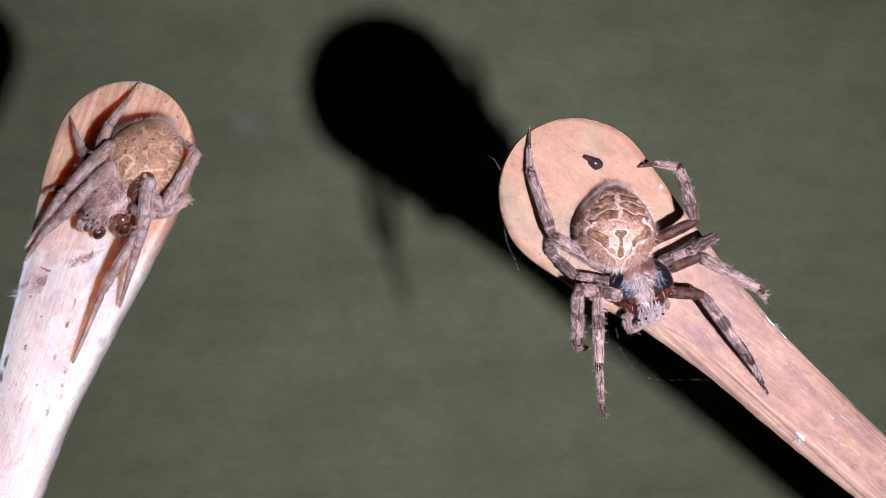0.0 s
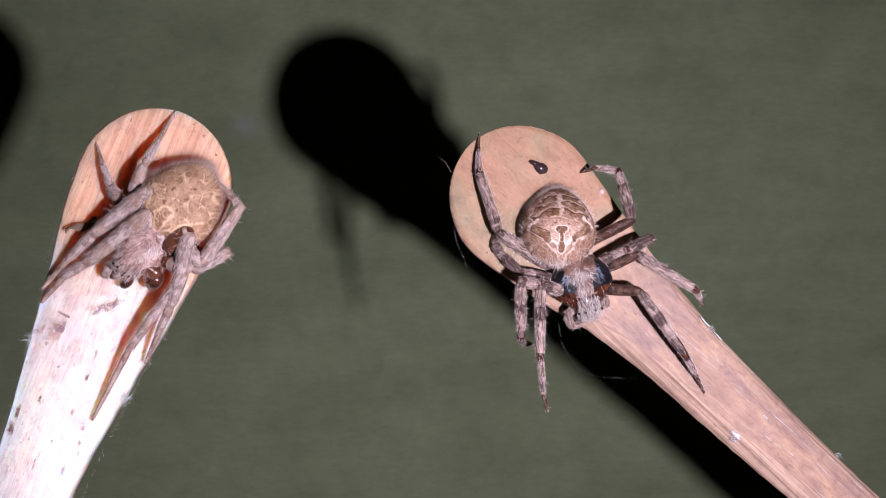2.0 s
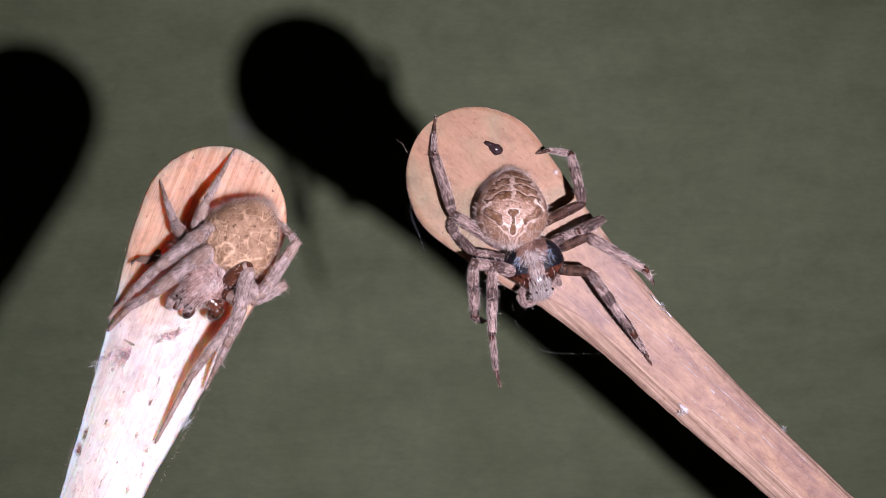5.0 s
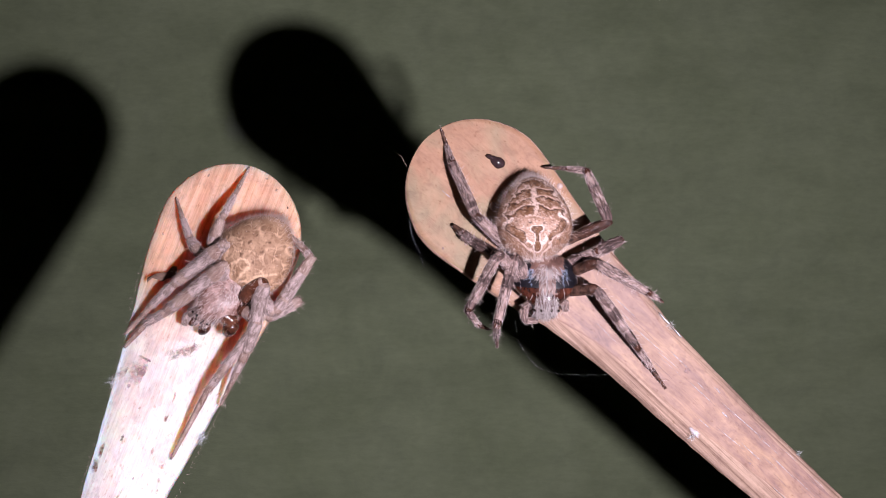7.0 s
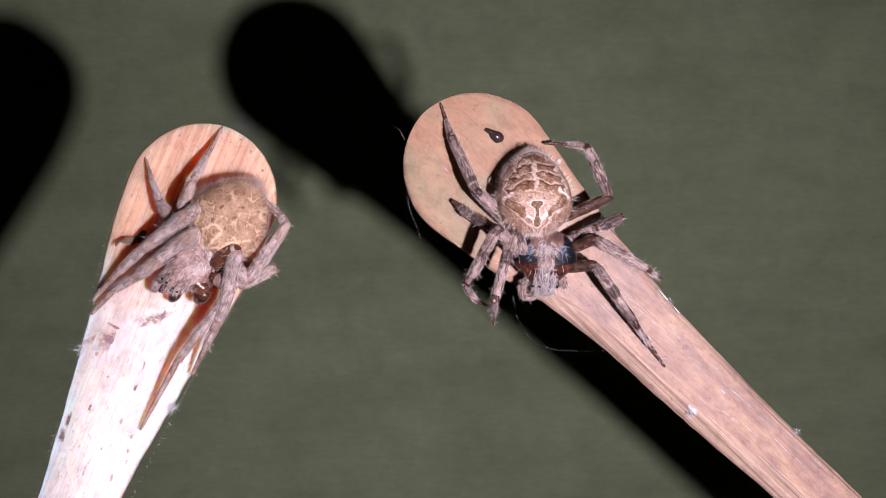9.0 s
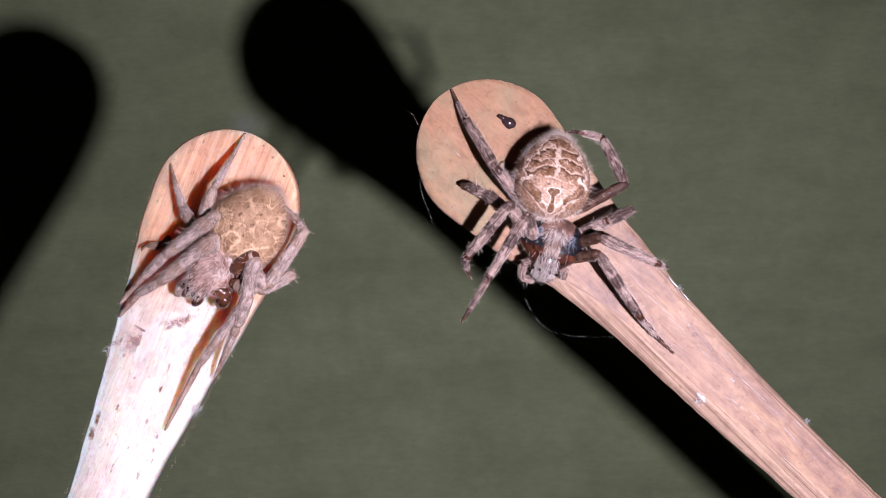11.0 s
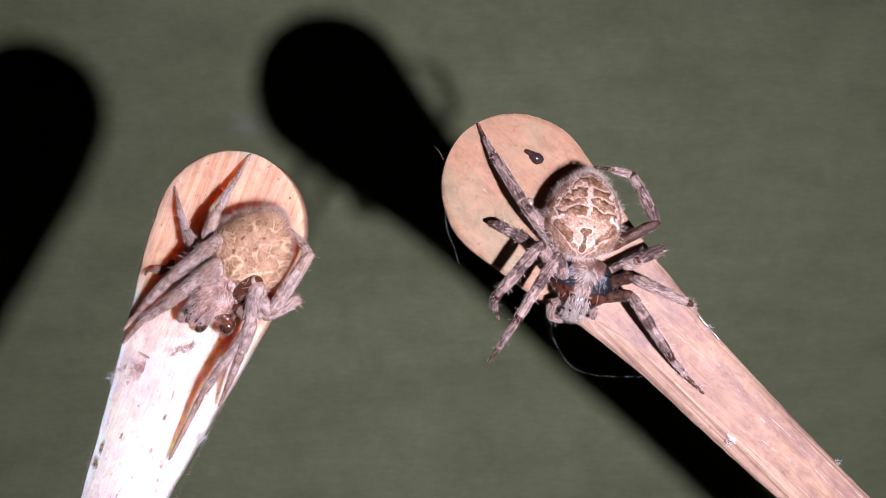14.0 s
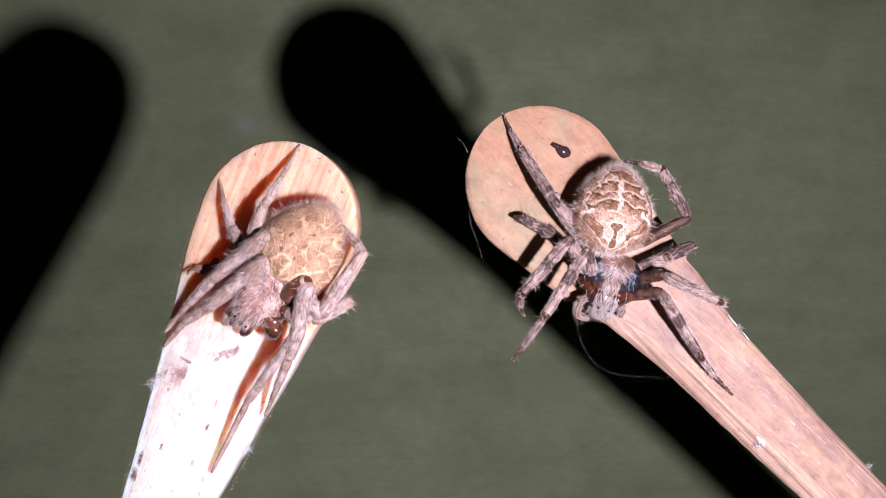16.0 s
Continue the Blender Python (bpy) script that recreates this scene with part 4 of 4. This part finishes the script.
# the abdomen on its stalk: turns about x and y, then the shift in millimetres
ABDOMEN = {
    'hanging': (-22, 24, (-0.34, 0.1, 0.27)),
    'drawn_up': (-10, 5, (0.17, 0.1, -0.08)),
    'settled': (0, 0, (0, 0, 0)),
}
RIGHT_LEGS = {
    'hanging': [
        [(-1.60, -1.57, 0.73), (-3.64, -2.18, 5.06), (-2.42, -1.36, 9.78), (-1.62, -0.77, 11.15), (-0.80, -0.43, 12.30)],
        [(-1.70, -1.89, -0.46), (-3.82, -2.08, 1.54), (-4.25, -1.04, 3.65), (-4.17, -0.98, 4.39), (-3.89, -0.30, 5.04)],
        [(-1.89, -1.92, -1.12), (-4.35, -4.49, 1.17), (-6.36, -1.81, -2.76), (-5.99, -0.52, -3.44), (-5.61, 0.48, -3.83)],
        [(-1.33, -2.14, -1.77), (-3.16, -3.84, 0.17), (-6.00, -3.49, -4.55), (-7.14, -2.01, -7.33), (-7.52, -1.32, -8.70)],
        [(1.37, -1.67, 0.85), (5.11, -3.92, 0.68), (6.51, -2.37, 4.32), (5.25, -1.99, 5.37), (4.39, -0.31, 5.69)],
        [(1.37, -2.03, -0.95), (6.05, -2.35, -1.32), (3.78, -3.23, -1.06), (2.89, -2.51, -0.78), (2.00, -1.73, -0.51)],
        [(1.37, -1.64, -1.48), (4.30, -3.08, -1.75), (6.99, -1.90, -6.55), (7.16, -1.13, -7.37), (7.24, -0.41, -8.14)],
        [(0.76, -1.81, -2.67), (3.01, -3.21, -4.17), (3.54, -2.74, -10.26), (3.73, -1.35, -12.07), (3.78, -0.30, -13.91)],
    ],
    'drawn_up': [
        [(-1.60, -1.57, 0.73), (-3.96, -3.28, 4.55), (-4.48, -1.33, 9.06), (-4.46, -0.22, 10.34), (-4.52, -0.18, 11.79)],
        [(-1.70, -1.89, -0.46), (-3.52, -2.76, 1.67), (-4.79, -1.23, 3.00), (-5.20, -1.20, 3.62), (-5.65, -0.80, 4.41)],
        [(-1.89, -1.92, -1.12), (-3.28, -4.94, 1.46), (-6.44, -2.69, -1.99), (-5.97, -2.05, -3.29), (-5.23, -1.43, -3.91)],
        [(-1.33, -2.14, -1.77), (-2.10, -3.56, 0.95), (-4.85, -5.46, -3.38), (-4.95, -2.30, -4.47), (-5.07, -1.05, -5.43)],
        [(1.37, -1.67, 0.85), (5.19, -3.70, 1.46), (4.79, -2.69, 5.52), (3.61, -1.63, 6.10), (2.06, -0.69, 6.71)],
        [(1.37, -2.03, -0.95), (5.96, -2.04, -0.16), (3.71, -2.97, -0.44), (2.74, -2.31, -0.40), (1.81, -1.53, -0.36)],
        [(1.37, -1.64, -1.48), (3.35, -4.20, -1.08), (6.97, -1.67, -4.57), (7.59, -0.95, -5.20), (8.13, -0.24, -5.76)],
        [(0.76, -1.81, -2.67), (2.89, -3.96, -2.90), (4.99, -1.92, -8.29), (5.76, -0.90, -10.20), (6.48, -0.30, -12.12)],
    ],
    'settled': [
        [(-1.60, -1.57, 0.73), (-4.51, -3.62, 3.94), (-6.66, -1.52, 7.87), (-7.25, -0.58, 9.15), (-7.81, -0.13, 10.42)],
        [(-1.70, -1.89, -0.46), (-3.86, -2.83, 1.27), (-5.84, -2.14, 2.44), (-6.43, -1.81, 2.74), (-7.03, -1.05, 2.96)],
        [(-1.89, -1.92, -1.12), (-3.64, -4.93, 1.25), (-6.76, -3.48, -2.64), (-6.64, -2.20, -3.44), (-6.23, -1.40, -4.14)],
        [(-1.33, -2.14, -1.77), (-2.30, -4.13, 0.50), (-5.16, -3.68, -4.12), (-6.38, -1.57, -6.40), (-7.00, -0.54, -7.43)],
        [(1.37, -1.67, 0.85), (5.03, -2.99, 2.90), (3.57, -1.37, 6.48), (1.98, -1.83, 6.80), (0.99, -0.23, 7.14)],
        [(1.37, -2.03, -0.95), (5.62, -1.99, 1.01), (3.56, -2.93, 0.10), (2.66, -2.21, -0.10), (1.75, -1.43, -0.31)],
        [(1.37, -1.64, -1.48), (2.92, -4.48, -1.08), (7.59, -1.99, -3.00), (8.21, -1.05, -3.16), (8.79, -0.18, -3.36)],
        [(0.76, -1.81, -2.67), (2.90, -3.91, -2.25), (6.31, -1.96, -6.96), (7.70, -0.90, -8.46), (9.16, -0.15, -9.81)],
    ],
}
LEFT_LEGS = [
    [(-0.09, -2.20, 0.98), (-1.63, -2.50, 2.37), (-0.93, -2.30, 4.25), (-0.18, -1.30, 6.06), (0.72, -0.10, 8.29)],
    [(-0.51, -2.00, 0.60), (-2.29, -2.00, 1.73), (-3.20, -1.40, 3.00), (-3.84, -0.90, 4.55), (-4.45, -0.10, 6.11)],
    [(-0.53, -2.40, 0.79), (-0.30, -3.40, 2.57), (-4.13, -1.90, -0.08), (-6.00, -1.00, -1.71), (-7.90, -0.15, -3.57)],
    [(-0.91, -2.40, 0.04), (-0.19, -3.40, 1.17), (-4.61, -1.80, -1.94), (-6.31, -1.00, -2.86), (-7.90, -0.15, -4.47)],
    [(0.85, -2.20, -0.26), (2.73, -2.60, -2.27), (5.28, -2.60, 1.47), (4.30, -2.10, 2.60), (3.38, -1.80, 3.55)],
    [(0.74, -2.00, -0.72), (2.02, -2.00, -2.61), (4.41, -1.80, -1.41), (3.29, -1.00, -1.90), (2.35, -0.50, -2.39)],
    [(0.24, -2.00, -1.67), (1.66, -3.20, -2.72), (0.82, -2.60, -4.84), (-0.20, -1.60, -6.79), (-1.22, -0.50, -8.63)],
    [(0.29, -2.20, -1.28), (2.18, -3.80, -0.23), (1.33, -2.90, -3.39), (-1.93, -1.70, -7.54), (-4.57, -0.55, -12.21)],
]
LEFT_BODY = pose(0.00097, 0.00000, -0.00273)
LEFT_SIZE = 1.03


def new_spider(label, group="spiders"):
    return tagged(new("spider"), label, "spider", group)


def build_right_spider():
    r = random.Random(11)
    sp = new_spider("hairy grey-brown orb-weaver spider with pale folium marks, head down")
    belly = build_abdomen(sp, (-0.3, -3.2, 3.4), (0.14, 0.0, 0.99), (3.1, 2.78, 2.3), ABD_R, HAIR_WHITE, r, 2.0, 1.0, "brown egg-shaped abdomen with pale wavy marks", 2800)
    build_carapace(sp, (-0.35, -2.2, -1.7), (-0.95, -2.0, -3.6), (2.25, 2.4, 1.6), [CARAPACE_R, CARAPACE_TOP, CARAPACE_RED], HAIR_HEAD, r, "glossy blue-black head with grey hair", 12500)
    build_palp(sp, ((-1.3, -2.0, -2.7), (-2.4, -1.9, -3.0), (-2.5, -1.3, -4.0), (-1.6, -0.9, -4.3)), LEG_R, HAIR_GREY, r, 0.34, "grey hairy feeler")
    build_palp(sp, ((-0.1, -2.0, -3.0), (0.7, -1.9, -3.4), (0.7, -1.1, -4.1)), LEG_R, HAIR_GREY, r, 0.32, "grey hairy feeler")
    legs = []
    for k, joints in enumerate(RIGHT_LEGS["settled"]):
        skin = LEG_DARK if k in (4, 6, 7) else LEG_R
        legs.append(build_leg(sp, joints, LEG_R, skin, HAIR_GREY, 0.85 if k == 1 else 0.86, 125, r, "banded grey-brown bristly leg", 1.7 if k == 1 else 1.0))
    return sp, legs, belly


def build_left_spider():
    r = random.Random(23)
    sp = new_spider("dusty tan orb-weaver spider crouching with folded legs")
    build_abdomen(sp, (1.5, -1.95, 1.95), (0.62, 0.0, 0.78), (2.85, 2.68, 2.15), ABD_L, HAIR_TAN, r, 7.0, 1.0, "round tan abdomen with faint mottling", 3800, True)
    build_carapace(sp, (-0.9, -2.0, -1.1), (-2.5, -1.75, -2.85), (2.3, 1.75, 1.5), [CARAPACE_L, CARAPACE_L, CARAPACE_L], HAIR_DUST, r, "dusty pinkish-brown hairy head", 1700, 0.8)
    build_palp(sp, ((-1.1, -2.2, -2.0), (0.0, -2.2, -2.9), (-0.7, -1.5, -3.6)), AMBER, HAIR_TAN, r, 0.5, "dark amber glossy feeler")
    build_palp(sp, ((-2.2, -2.0, -1.9), (-3.2, -1.7, -2.2), (-3.6, -1.2, -2.9)), LEG_L, HAIR_TAN, r, 0.36, "dusty feeler")
    for k, joints in enumerate(LEFT_LEGS):
        made = build_leg(sp, joints, LEG_L, AMBER if k > 5 else LEG_L, HAIR_DUST, 0.88 if k in (0, 1) else (1.12 if k in (2, 3, 7) else 0.95), 120, r, "dusty grey bristly leg")
        for ob, m in zip(made, leg_poses(joints, lengths_of(joints))):
            ob.matrix_basis = m
    return sp


right_spider, right_legs, right_abdomen = build_right_spider()
left_spider = build_left_spider()
left_stick.scale = left_spider.scale = (LEFT_SIZE,) * 3

# the right spider's states in time
STATES = ((0.0, "hanging"), (6.5, "hanging"), (6.75, "drawn_up"), (8.7, "drawn_up"), (10.8, "settled"), (16.0, "settled"))


def between(t, table):
    """A pose from the spider's states at a time."""
    for (t0, a), (t1, b) in zip(STATES, STATES[1:]):
        if t0 <= t <= t1:
            return table[a].lerp(table[b], (t - t0) / (t1 - t0)) if a != b else table[a]
    return table["settled"]


def motions():
    walk(right_stick, RIGHT_ROWS)
    eye = EYE.translation
    left_rows = [(t, Matrix.Translation((m.translation - eye) * LEFT_SIZE + eye) @ m.to_3x3().to_4x4()) for t, m in LEFT_ROWS]
    walk(left_stick, left_rows)
    seat = Matrix.Translation(LEFT_BODY.translation * LEFT_SIZE)
    walk(left_spider, [(t, m @ seat) for t, m in left_rows])
    walk(right_spider, [(t, m @ between(t, RIGHT_BODY)) for t, m in RIGHT_ROWS])
    # the abdomen is lowered at the rear and turned until the spider settles
    stalk = Matrix.Translation((-0.75 * MM, -3.0 * MM, 0.25 * MM))
    tilt = {state: Matrix.Translation(Vector(shift) * MM) @ stalk @ pose(0, 0, 0, rx, ry, 0) @ stalk.inverted() for state, (rx, ry, shift) in ABDOMEN.items()}
    walk(right_abdomen, [(t, tilt[state]) for t, state in STATES])
    for k, leg in enumerate(right_legs):
        size = lengths_of(RIGHT_LEGS["settled"][k])
        poses = {state: leg_poses(joints[k], size) for state, joints in RIGHT_LEGS.items()}
        for i, ob in enumerate(leg):
            walk(ob, [(t, poses[state][i]) for t, state in STATES])


motions()
